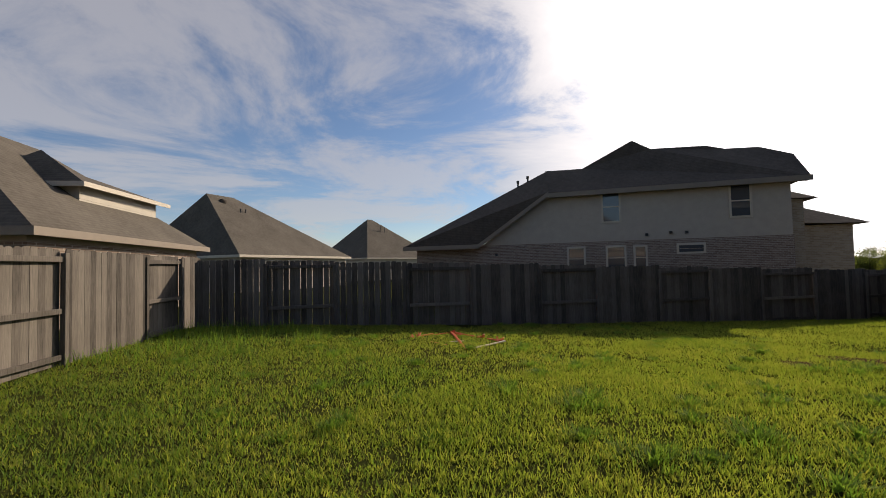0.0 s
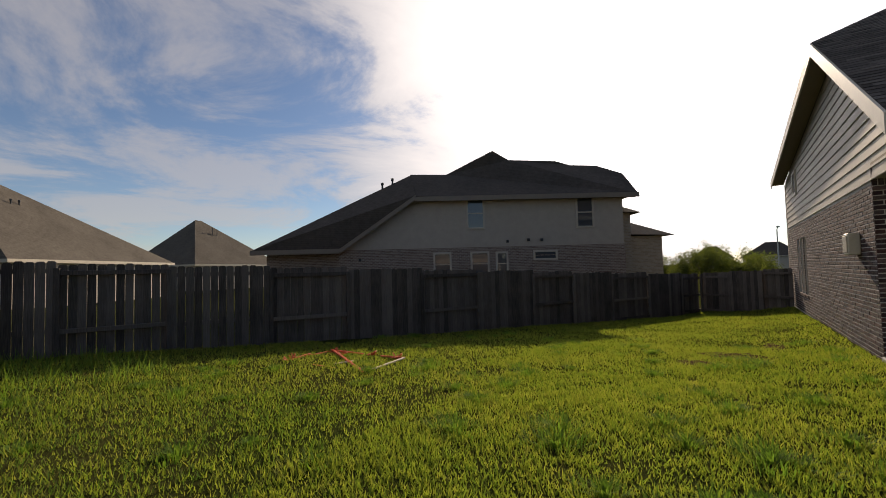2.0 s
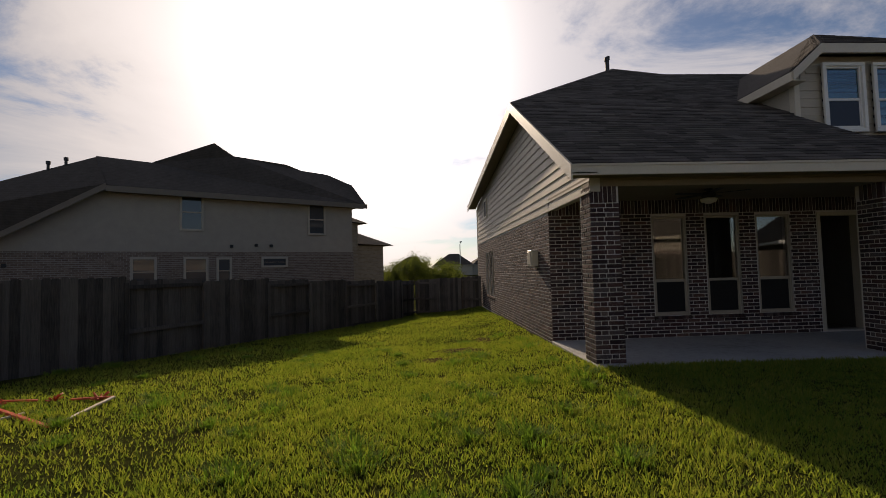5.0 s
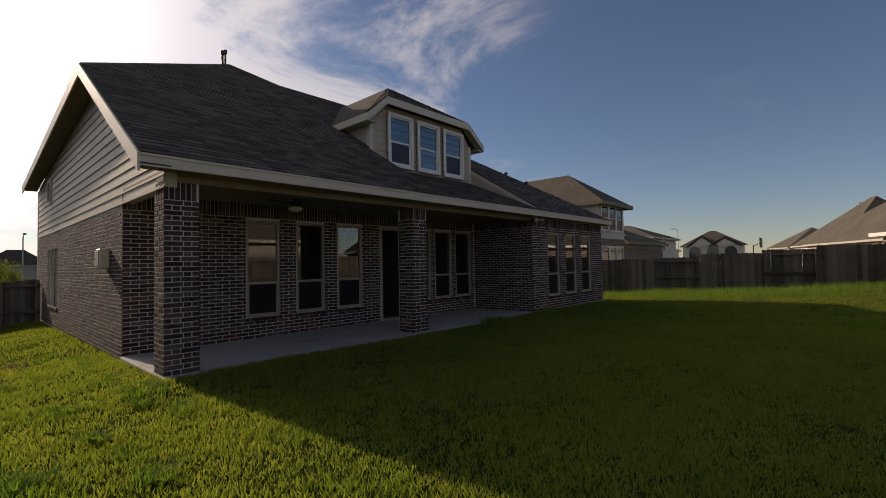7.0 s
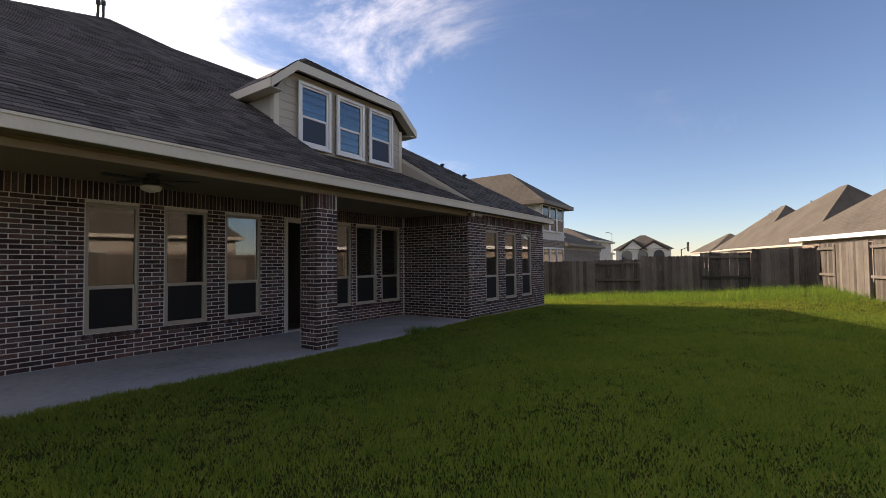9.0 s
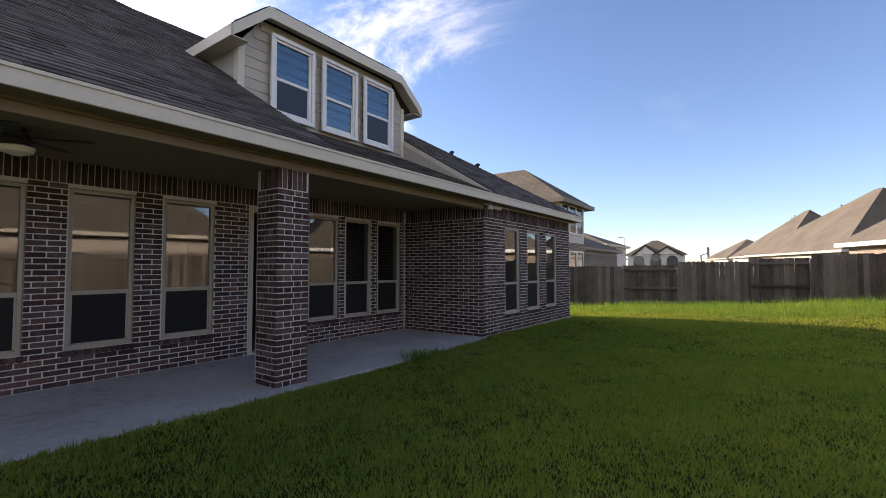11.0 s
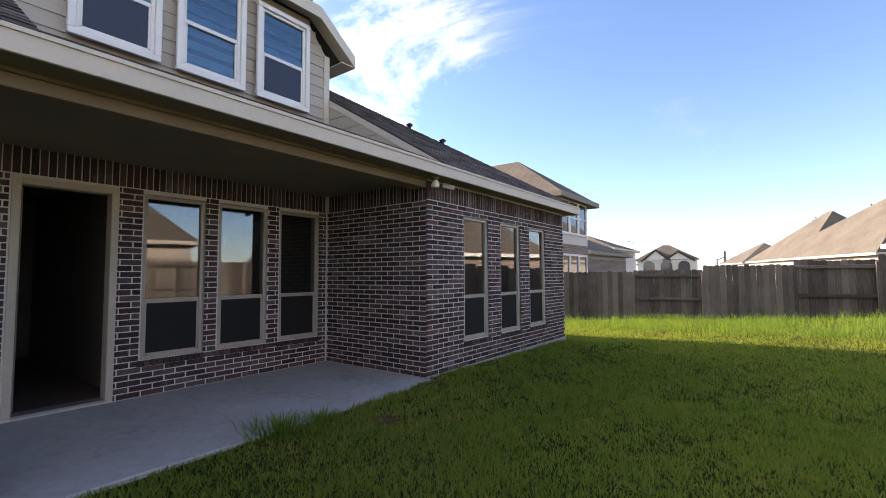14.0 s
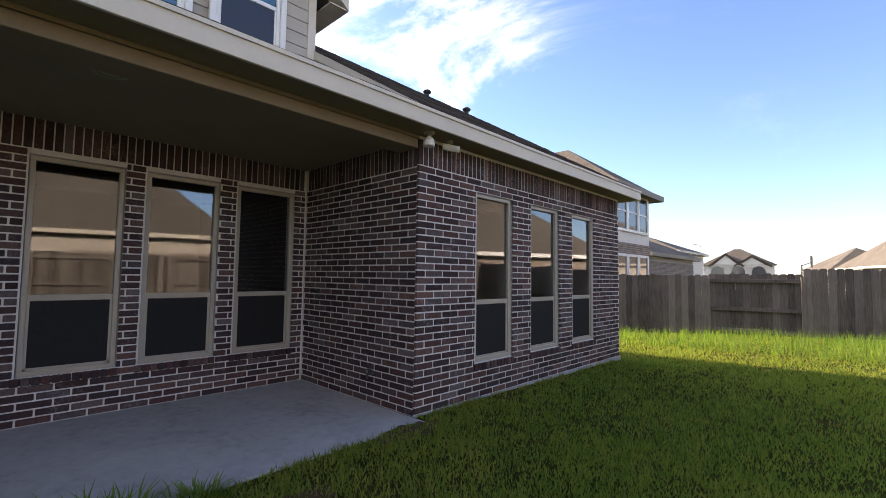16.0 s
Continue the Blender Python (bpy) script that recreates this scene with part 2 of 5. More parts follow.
def concrete_mat(name, col):
    k = Mat(name, 0.8, spec=0.35)
    n1, n2, n3 = k.noise(0.8, 6.0, 0.65), k.noise(9.0, 6.0, 0.7), k.noise(120.0, 3.0)
    v = k.math("ADD", k.math("MULTIPLY", n1, 0.45), k.math("ADD", k.math("MULTIPLY", n2, 0.35), k.math("MULTIPLY", n3, 0.2)))
    k.color(k.ramp(v, (0.36, tuple(c * 0.5 for c in col)), (0.46, tuple(c * 0.85 for c in col)), (0.56, col), (0.7, tuple(min(1, c * 1.3) for c in col))))
    k.bump(n3, 0.25, 0.004)
    return k.m


BRICK = brick_mat("dark_brick")
MORTAR = plain("mortar", (0.57, 0.54, 0.505), 0.95, 0.1, 12.0, 0.4)
TAN = plain("tan_paint", (0.47, 0.42, 0.335), 0.55, 0.06, 3.0, 0.08)
TRIM = plain("cream_trim_paint", (0.60, 0.55, 0.45), 0.5, 0.05, 2.0, 0.06)
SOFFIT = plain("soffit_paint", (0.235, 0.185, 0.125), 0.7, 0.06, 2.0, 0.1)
WHITE = plain("white_vinyl", (0.74, 0.73, 0.69), 0.35, 0.04, 4.0, 0.03)
ALMOND = plain("almond_vinyl", (0.36, 0.325, 0.265), 0.4, 0.05, 4.0, 0.03)
SIDING = plain("beige_siding_paint", (0.44, 0.40, 0.33), 0.6, 0.07, 2.0, 0.12, stretch=(1, 0.15, 1))
SHINGLE = shingle_mat("dark_shingle", (0.032, 0.028, 0.026), (0.120, 0.108, 0.098))
ROOF_FAR = coursed_roof_mat("brown_roof", (0.058, 0.050, 0.041), (0.165, 0.145, 0.118))
ROOF_DARK = coursed_roof_mat("dark_roof", (0.046, 0.038, 0.031), (0.125, 0.105, 0.088))
FENCE = wood_mat("weathered_cedar", (0.046, 0.039, 0.033), (0.195, 0.170, 0.142))
FENCE_B = wood_mat("weathered_cedar_grey", (0.050, 0.042, 0.037), (0.20, 0.17, 0.145))
CONCRETE = concrete_mat("patio_concrete", (0.36, 0.36, 0.355))
LAWN = lawn_mat("lawn_soil")
BLADE = blade_mat("grass_blade", (0.072, 0.132, 0.029), (0.188, 0.222, 0.043), (0.33, 0.28, 0.10), 0.5)
TUFT = blade_mat("coarse_grass", (0.055, 0.115, 0.024), (0.125, 0.205, 0.040), (0.20, 0.22, 0.06), 0.45, 0.8)
GLASS = glass_mat("window_glass", (0.55, 0.6, 0.62), 1.8)
# the blue tint puts the mirrored sky into the glass colour
GLASS_UP = glass_mat("dormer_glass_sky_tint", (0.20, 0.50, 0.70), 1.9)
BROWN = plain("brown_trim_paint", (0.20, 0.165, 0.125), 0.6, 0.06, 3.0, 0.06)
# dark grey mesh, its navy cast painting in sky reflected by the glass behind
SCREEN_UP = plain("dormer_screen_sky_tint", (0.035, 0.048, 0.075), 0.5, 0.08, 30.0, 0.1, spec=0.3)
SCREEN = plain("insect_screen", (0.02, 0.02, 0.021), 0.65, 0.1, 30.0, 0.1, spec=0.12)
BLIND = plain("blind_slat", (0.30, 0.33, 0.36), 0.6, 0.04, 6.0, 0.02)
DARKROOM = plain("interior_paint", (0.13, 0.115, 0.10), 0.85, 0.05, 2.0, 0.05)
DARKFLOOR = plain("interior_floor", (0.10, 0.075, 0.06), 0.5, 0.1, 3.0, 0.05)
STUCCO = plain("pale_stucco", (0.40, 0.355, 0.295), 0.9, 0.06, 3.0, 0.3)
STUCCO_W = plain("white_stucco", (0.66, 0.63, 0.57), 0.9, 0.05, 3.0, 0.3)
FARBRICK = far_brick_mat("far_brick", (0.16, 0.11, 0.085), (0.25, 0.19, 0.15), (0.36, 0.33, 0.29))
STONE = far_brick_mat("far_stone", (0.30, 0.24, 0.17), (0.42, 0.35, 0.26), (0.40, 0.36, 0.30))
DARKPIPE = plain("dark_pipe", (0.03, 0.03, 0.032), 0.5, 0.1, 8.0, 0.05)
GREYMETAL = plain("grey_metal", (0.38, 0.38, 0.37), 0.45, 0.06, 10.0, 0.04, metal=0.7)
ORANGE = plain("orange_plastic", (0.62, 0.10, 0.035), 0.5, 0.12, 20.0, 0.1)
PALEWOOD = plain("pale_lath", (0.66, 0.55, 0.42), 0.7, 0.12, 25.0, 0.2)
LAMPGLASS = plain("frosted_glass", (0.72, 0.68, 0.6), 0.3, 0.03, 5.0, 0.02)
DIRT = plain("bare_soil", (0.085, 0.055, 0.035), 1.0, 0.2, 14.0, 0.8, spec=0.0)
LEAF = blade_mat("tree_leaf", (0.06, 0.08, 0.028), (0.12, 0.14, 0.045), (0.20, 0.20, 0.08), 0.5)
BARK = plain("bark", (0.10, 0.08, 0.06), 0.9, 0.2, 12.0, 0.7)


# ---- mesh helpers ----
class Shape:
    """Collects boxes, prisms and quads, then becomes one mesh."""

    def __init__(self):
        self.v, self.f = [], []

    def add(self, verts, faces, m=None):
        k = len(self.v)
        self.v += [tuple(m @ Vector(p)) if m else tuple(p) for p in verts]
        self.f += [tuple(i + k for i in f) for f in faces]
        return self

    def box(self, a, b, m=None, bevel=0.0):
        x0, y0, z0 = (min(p, q) for p, q in zip(a, b))
        x1, y1, z1 = (max(p, q) for p, q in zip(a, b))
        if bevel <= 0:
            vs = [(x, y, z) for x in (x0, x1) for y in (y0, y1) for z in (z0, z1)]
            return self.add(vs, [(0, 1, 3, 2), (4, 6, 7, 5), (0, 4, 5, 1), (2, 3, 7, 6), (0, 2, 6, 4), (1, 5, 7, 3)], m)
        e = bevel
        vs, n = [], 0
        for x, sx in ((x0, 1), (x1, -1)):
            for y, sy in ((y0, 1), (y1, -1)):
                for z, sz in ((z0, 1), (z1, -1)):
                    vs += [(x, y + sy * e, z + sz * e), (x + sx * e, y, z + sz * e), (x + sx * e, y + sy * e, z)]
        i = lambda a, b, c, d: (a * 4 + b * 2 + c) * 3 + d
        fs = [(i(0, 0, 0, 0), i(0, 0, 1, 0), i(0, 1, 1, 0), i(0, 1, 0, 0)), (i(1, 0, 0, 0), i(1, 1, 0, 0), i(1, 1, 1, 0), i(1, 0, 1, 0)),
              (i(0, 0, 0, 1), i(1, 0, 0, 1), i(1, 0, 1, 1), i(0, 0, 1, 1)), (i(0, 1, 0, 1), i(0, 1, 1, 1), i(1, 1, 1, 1), i(1, 1, 0, 1)),
              (i(0, 0, 0, 2), i(0, 1, 0, 2), i(1, 1, 0, 2), i(1, 0, 0, 2)), (i(0, 0, 1, 2), i(1, 0, 1, 2), i(1, 1, 1, 2), i(0, 1, 1, 2))]
        for a in (0, 1):
            for b in (0, 1):
                fs += [(i(a, b, 0, 0), i(a, b, 0, 1), i(a, b, 1, 1), i(a, b, 1, 0)), (i(a, 0, b, 0), i(a, 0, b, 2), i(a, 1, b, 2), i(a, 1, b, 0)),
                       (i(0, a, b, 1), i(0, a, b, 2), i(1, a, b, 2), i(1, a, b, 1))]
                for c in (0, 1):
                    fs.append((i(a, b, c, 0), i(a, b, c, 1), i(a, b, c, 2)))
        return self.add(vs, fs, m)

    def prism(self, poly, d):
        """A flat polygon (3D points) pushed by the vector d."""
        n = len(poly)
        vs = [tuple(p) for p in poly] + [tuple(Vector(p) + Vector(d)) for p in poly]
        fs = [tuple(range(n))[::-1], tuple(range(n, 2 * n))] + [(i, (i + 1) % n, n + (i + 1) % n, n + i) for i in range(n)]
        return self.add(vs, fs)

    def tube(self, a, b, r, sides=10, r2=None):
        a, b = Vector(a), Vector(b)
        q = (b - a).to_track_quat("Z", "Y").to_matrix()
        vs = []
        for p, rr in ((a, r), (b, r if r2 is None else r2)):
            vs += [tuple(p + q @ Vector((rr * math.cos(6.2832 * k / sides), rr * math.sin(6.2832 * k / sides), 0))) for k in range(sides)]
        fs = [(k, (k + 1) % sides, sides + (k + 1) % sides, sides + k) for k in range(sides)] + [tuple(range(sides))[::-1], tuple(range(sides, 2 * sides))]
        return self.add(vs, fs)

    def lathe(self, profile, at, sides=16):
        """Turned body: rows of radius and height round a point."""
        vs, n = [], len(profile)
        for r, z in profile:
            vs += [(at[0] + r * math.cos(6.2832 * k / sides), at[1] + r * math.sin(6.2832 * k / sides), at[2] + z) for k in range(sides)]
        fs = [(j * sides + k, j * sides + (k + 1) % sides, (j + 1) * sides + (k + 1) % sides, (j + 1) * sides + k) for j in range(n - 1) for k in range(sides)]
        fs += [tuple(range(sides))[::-1], tuple(range((n - 1) * sides, n * sides))]
        return self.add(vs, fs)

    def mesh(self, name, mat):
        me = bpy.data.meshes.new(name)
        me.from_pydata(self.v, [], self.f)
        bm = bmesh.new()
        bm.from_mesh(me)
        bmesh.ops.recalc_face_normals(bm, faces=bm.faces)
        bm.to_mesh(me)
        bm.free()
        me.materials.append(mat)
        return me

    def ob(self, name, mat, parent=None):
        o = new(name, self.mesh(name, mat))
        if parent:
            o.parent = parent
        return o


def thing(name, label, category="", group="", kind="", at=None):
    e = new(name)
    e.empty_display_size = 0.2
    if at is not None:
        e.matrix_basis = at if isinstance(at, Matrix) else Matrix.Translation(at)
    return tagged(e, label, category, group, kind)


def part(parent, name, mesh, m=None):
    o = new(name, mesh)
    o.parent = parent
    if m is not None:
        o.matrix_basis = m
    return o


# ---- plan of the house ----
XO, XI = 8.475, 10.69
Y_SIDE, Y_REC, Y_END = 1.27, -8.32, -13.30
CEIL = 2.78
Z_LAWN = -0.10
WIN_LO, WIN_HI = 0.43, 2.45
INNER_WIN = [(-0.85, -1.58), (-1.97, -2.70), (-3.05, -3.79), (-5.56, -6.30), (-6.48, -7.22), (-7.42, -8.16)]
BUMP_WIN = [(-9.25, -9.98), (-10.41, -11.15), (-11.56, -12.30)]
DOOR = (-4.37, -5.30)
EAVE_X, EAVE_LO, EAVE_HI = 8.17, 2.79, 2.97
SLOPE = 0.605
EAVE_Y0, EAVE_Y1 = 1.63, -13.48
FAR_X = 22.0


def roof_z(x):
    return EAVE_HI + SLOPE * (x - EAVE_X)


# ---- ground ----
def smooth(t):
    t = max(0.0, min(1.0, t))
    return t * t * (3 - 2 * t)


def ground_np(x, y):
    """Height of the lawn: level by the house, falling to the side yard, rising to the far fence corner."""
    x, y = np.asarray(x, float), np.asarray(y, float)
    ease = lambda t: np.clip(t, 0, 1) ** 2 * (3 - 2 * np.clip(t, 0, 1))
    z = Z_LAWN - 0.038 * np.clip(x - 7.0, 0, 15) * ease((y + 1.0) / 7.0)
    z = z + 0.13 * ease((y - 8.0) / 5.0) * ease((9.0 - x) / 6.0)
    z = z + 0.50 * ease((-11.0 - y) / 7.5) * np.clip((10.0 - x) / 9.5, 0, 1)
    z = z + 0.080 * ease((x - 7.2) / 1.0) * ease((y + 14) / 1.5) * ease((2.6 - y) / 1.2)
    z = z + 0.02 * np.sin(0.9 * x + 0.4) * np.sin(0.7 * y + 1.3)
    return np.where(np.hypot(x - 5, y) > 45, np.minimum(z, -0.5), z)


def ground_z(x, y):
    return float(ground_np(x, y))


def coords(fine0, fine1, step, far):
    c = list(np.arange(fine0, fine1 + 1e-6, step))
    lo, hi = [fine0 - d for d in far][::-1], [fine1 + d for d in far]
    return lo + c + hi


gx = coords(-8.0, 22.0, 0.5, (3, 8, 20, 45, 100, 250, 700, 2000))
gy = coords(-26.0, 20.0, 0.5, (3, 8, 20, 45, 100, 250, 700, 2000))
gs = Shape()
nx, ny = len(gx), len(gy)
gs.add([(x, y, ground_z(x, y)) for x in gx for y in gy], [(i * ny + j, (i + 1) * ny + j, (i + 1) * ny + j + 1, i * ny + j + 1) for i in range(nx - 1) for j in range(ny - 1)])
ground = tagged(gs.ob("ground", LAWN), "yellow-green lawn ground reaching out past the houses", "ground", kind="structure")
for p in ground.data.polygons:
    p.use_smooth = True


# ---- the house: walls ----
def wall_with_openings(name, label, axis, at, thick, a0, a1, z0, z1, holes, mat=MORTAR):
    """An upright wall in one plane, cut round its openings (a_lo, a_hi, z_lo, z_hi)."""
    cuts = sorted({a0, a1, *[h[0] for h in holes], *[h[1] for h in holes]})
    s = Shape()
    for lo, hi in zip(cuts, cuts[1:]):
        mid = (lo + hi) / 2
        spans, hs = [], sorted((h for h in holes if h[0] < mid < h[1]), key=lambda h: h[2])
        z = z0
        for h in hs:
            spans.append((z, h[2]))
            z = h[3]
        spans.append((z, z1))
        for p, q in spans:
            if q - p > 1e-4:
                if axis == "x":
                    s.box((at, lo, p), (at + thick, hi, q))
                else:
                    s.box((lo, at, p), (hi, at - thick, q))
    o = s.ob(name, mat)
    bm = bmesh.new()
    bm.from_mesh(o.data)
    bmesh.ops.remove_doubles(bm, verts=bm.verts, dist=1e-4)
    bm.to_mesh(o.data)
    bm.free()
    return tagged(o, label, "wall", kind="structure")


GAP = 0.006
inner_holes = [(b, a, WIN_LO, WIN_HI) for a, b in INNER_WIN] + [(DOOR[1], DOOR[0], 0.02, 2.47)]
bump_holes = [(b, a, WIN_LO - 0.03, WIN_HI - 0.08) for a, b in BUMP_WIN]
wall_patio = wall_with_openings("wall_patio", "dark brown brick patio wall with pale mortar", "x", XI + GAP, 0.22, Y_REC, Y_SIDE - GAP, -0.3, 2.9, inner_holes)
wall_bump = wall_with_openings("wall_bump", "dark brown brick wall of the projecting room", "x", XO + GAP, 0.22, Y_END + GAP, Y_REC - GAP, -0.3, 2.85, bump_holes)
wall_return = wall_with_openings("wall_return", "dark brick return wall closing the covered patio", "y", Y_REC - GAP, 0.22, XO + GAP + 0.22, XI + 0.23, -0.3, 2.85, [])
SIDE_WIN = [(17.75, 18.3, 0.45, 2.1), (18.42, 18.97, 0.45, 2.1), (19.1, 19.65, 0.45, 2.1)]
wall_side = wall_with_openings("wall_side", "brown brick side wall in low sun", "y", Y_SIDE - GAP, 0.22, XI + GAP + 0.22, FAR_X, -0.3, 2.60, SIDE_WIN)
wall_end = wall_with_openings("wall_end", "brick end wall of the house", "y", Y_END + GAP + 0.22, 0.22, XO + GAP + 0.22, FAR_X, -0.3, 2.85, [])
wall_front = tagged(Shape().box((FAR_X, Y_END, -0.3), (FAR_X + 0.2, Y_SIDE, 4.2)).ob("wall_front", FARBRICK), "plain brick wall on the street side", "wall", kind="structure")
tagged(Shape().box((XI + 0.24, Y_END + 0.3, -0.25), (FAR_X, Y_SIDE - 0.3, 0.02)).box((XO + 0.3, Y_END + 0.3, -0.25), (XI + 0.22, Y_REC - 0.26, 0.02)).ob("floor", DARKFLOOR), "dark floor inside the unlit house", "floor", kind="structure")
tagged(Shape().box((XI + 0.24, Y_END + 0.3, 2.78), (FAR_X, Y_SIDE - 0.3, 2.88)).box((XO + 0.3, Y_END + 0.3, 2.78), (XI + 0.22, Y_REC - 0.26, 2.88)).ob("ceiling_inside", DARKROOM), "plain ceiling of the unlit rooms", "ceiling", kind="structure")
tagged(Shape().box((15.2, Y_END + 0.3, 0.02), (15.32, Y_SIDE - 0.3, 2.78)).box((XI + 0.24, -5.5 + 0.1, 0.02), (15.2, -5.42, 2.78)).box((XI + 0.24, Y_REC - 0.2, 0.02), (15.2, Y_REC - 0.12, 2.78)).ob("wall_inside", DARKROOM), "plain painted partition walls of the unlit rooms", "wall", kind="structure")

# covered patio: slab, ceiling, beam
slab = Shape().box((8.30, Y_REC - 0.0, -0.25), (XI + 0.004, Y_SIDE + 0.03, 0.0), bevel=0.012)
tagged(slab.ob("patio_floor", CONCRETE), "smooth grey concrete patio slab with faint stains", "patio", kind="structure")
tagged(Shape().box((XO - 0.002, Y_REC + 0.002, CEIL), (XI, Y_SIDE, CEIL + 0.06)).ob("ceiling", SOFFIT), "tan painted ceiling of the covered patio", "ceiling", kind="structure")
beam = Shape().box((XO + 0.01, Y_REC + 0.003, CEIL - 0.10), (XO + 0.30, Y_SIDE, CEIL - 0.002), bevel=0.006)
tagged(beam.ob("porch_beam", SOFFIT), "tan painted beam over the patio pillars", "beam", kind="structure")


# ---- roof ----
APEX = Vector((17.75, -3.38, roof_z(17.75)))
GABLE = Vector((12.25, EAVE_Y0, roof_z(12.25)))
HIP0 = Vector((EAVE_X, EAVE_Y1, EAVE_HI))
HIP1 = Vector((16.4, -7.5, roof_z(16.4)))
SADDLE = Vector((16.05, -4.85, roof_z(16.05)))
BACK_RAKE = Vector((22.4, EAVE_Y0, 4.40))
# the dormer stands in a notch of the front slope, over a flatter shed roof
DX, DY0, DY1 = 10.88, -4.22, -8.45
NOTCH0, NOTCH1 = -4.08, -8.47
SHED_TOP = 4.12
HIP_MID = HIP0.lerp(HIP1, (DX - EAVE_X) / (HIP1.x - EAVE_X))


def on_roof(x, y):
    return Vector((x, y, roof_z(x)))


front_left = [on_roof(EAVE_X, EAVE_Y0), on_roof(EAVE_X, NOTCH0), on_roof(DX, NOTCH0), on_roof(DX, EAVE_Y0)]
front_right = [on_roof(EAVE_X, NOTCH1), HIP0, HIP_MID, on_roof(DX, NOTCH1)]
front_top = [on_roof(DX, EAVE_Y0), HIP_MID, HIP1, SADDLE, APEX, GABLE]
shed_poly = [Vector((EAVE_X, NOTCH0, EAVE_HI)), Vector((EAVE_X, NOTCH1, EAVE_HI)), Vector((DX, NOTCH1, SHED_TOP)), Vector((DX, NOTCH0, SHED_TOP))]
BACK0, BACK1, BACK2 = Vector((22.4, -3.38, 8.2)), Vector((22.4, -4.85, 7.6)), Vector((22.4, -7.5, 7.7))
rs = Shape()
for poly in (front_left, front_right, front_top, shed_poly, [GABLE, APEX, BACK0, BACK_RAKE], [HIP0, Vector((22.4, EAVE_Y1, EAVE_HI)), BACK2, HIP1], [HIP1, BACK2, BACK1, SADDLE], [SADDLE, BACK1, BACK0, APEX]):
    rs.prism(poly, (0, 0, -0.10))
roof = tagged(rs.ob("roof", SHINGLE), "dark grey asphalt shingle roof with hips", "roof", kind="structure")


def shingles(poly, name, parent, width=0.30, course=0.145, seed=1):
    """Courses of overlapping tabs on a flat sloping polygon."""
    rnd = random.Random(seed)
    p = [Vector(q) for q in poly]
    n = (p[1] - p[0]).cross(p[2] - p[0]).normalized()
    if n.z < 0:
        n = -n
    u = Vector((-n.y, n.x, 0)).normalized()
    v = n.cross(u).normalized()
    if v.z < 0:
        v = -v
    o = p[0]
    q = [((a - o).dot(u), (a - o).dot(v)) for a in p]
    s = Shape()
    lo, hi = min(b for _, b in q), max(b for _, b in q)
    k, b = 0, lo
    while b < hi - 0.02:
        top = min(b + course + 0.03, hi)
        spans = []
        for level in (b + 0.004, top - 0.004):
            xs = [x0 + (x1 - x0) * (level - y0) / (y1 - y0) for (x0, y0), (x1, y1) in zip(q, q[1:] + q[:1]) if (y0 - level) * (y1 - level) < 0]
            if len(xs) >= 2:
                spans.append((min(xs), max(xs)))
        if len(spans) == 2:
            a, end = max(p[0] for p in spans), min(p[1] for p in spans)
            x = a - rnd.random() * width
            while x < end:
                w = width * rnd.uniform(0.7, 1.3)
                x0, x1 = max(x, a), min(x + w - 0.004, end)
                if x1 - x0 > 0.03:
                    t = 0.010 + 0.006 * rnd.random()
                    dd = rnd.uniform(-0.006, 0.006)
                    pt = lambda aa, bb, cc: o + u * aa + v * bb + n * cc
                    s.add([pt(x0, b + dd, 0.002), pt(x1, b + dd, 0.002), pt(x0, b + dd, t), pt(x1, b + dd, t), pt(x0, top, 0.003), pt(x1, top, 0.003)], [(0, 1, 3, 2), (2, 3, 5, 4), (0, 2, 4), (1, 5, 3)])
                x += w
        b += course
    me = bpy.data.meshes.new(name)
    me.from_pydata(s.v, [], s.f)
    me.materials.append(SHINGLE)
    ob_ = part(parent, name, me)
    return tagged(ob_, kind="stuff")


for k, poly in enumerate((front_left, front_right, front_top, shed_poly)):
    shingles(poly, "shingles", roof, seed=1 + k)

# fascia, soffit, rake boards
fas = Shape().box((EAVE_X - 0.03, EAVE_Y1, EAVE_LO), (EAVE_X, EAVE_Y0, EAVE_HI - 0.012), bevel=0.004)
fas.box((EAVE_X - 0.045, EAVE_Y1, EAVE_HI - 0.045), (EAVE_X - 0.031, EAVE_Y0, EAVE_HI - 0.014))
fas.box((EAVE_X, EAVE_Y1 - 0.03, EAVE_LO), (FAR_X, EAVE_Y1, EAVE_HI - 0.012), bevel=0.004)
tagged(fas.ob("fascia", TRIM), "cream painted fascia board along the eave", "trim", kind="structure")
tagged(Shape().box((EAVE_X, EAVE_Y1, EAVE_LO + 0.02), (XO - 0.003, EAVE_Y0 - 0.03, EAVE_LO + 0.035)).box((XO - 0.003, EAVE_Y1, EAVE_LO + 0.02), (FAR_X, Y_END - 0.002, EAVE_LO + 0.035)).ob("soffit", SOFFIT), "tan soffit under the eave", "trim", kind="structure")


def sloped_board(a, b, drop, thick, y0, y1):
    """Points of a board that hangs under the line a-b and is thick across y."""
    a, b = Vector(a), Vector(b)
    return [a, b, b - Vector((0, 0, drop)), a - Vector((0, 0, drop))]


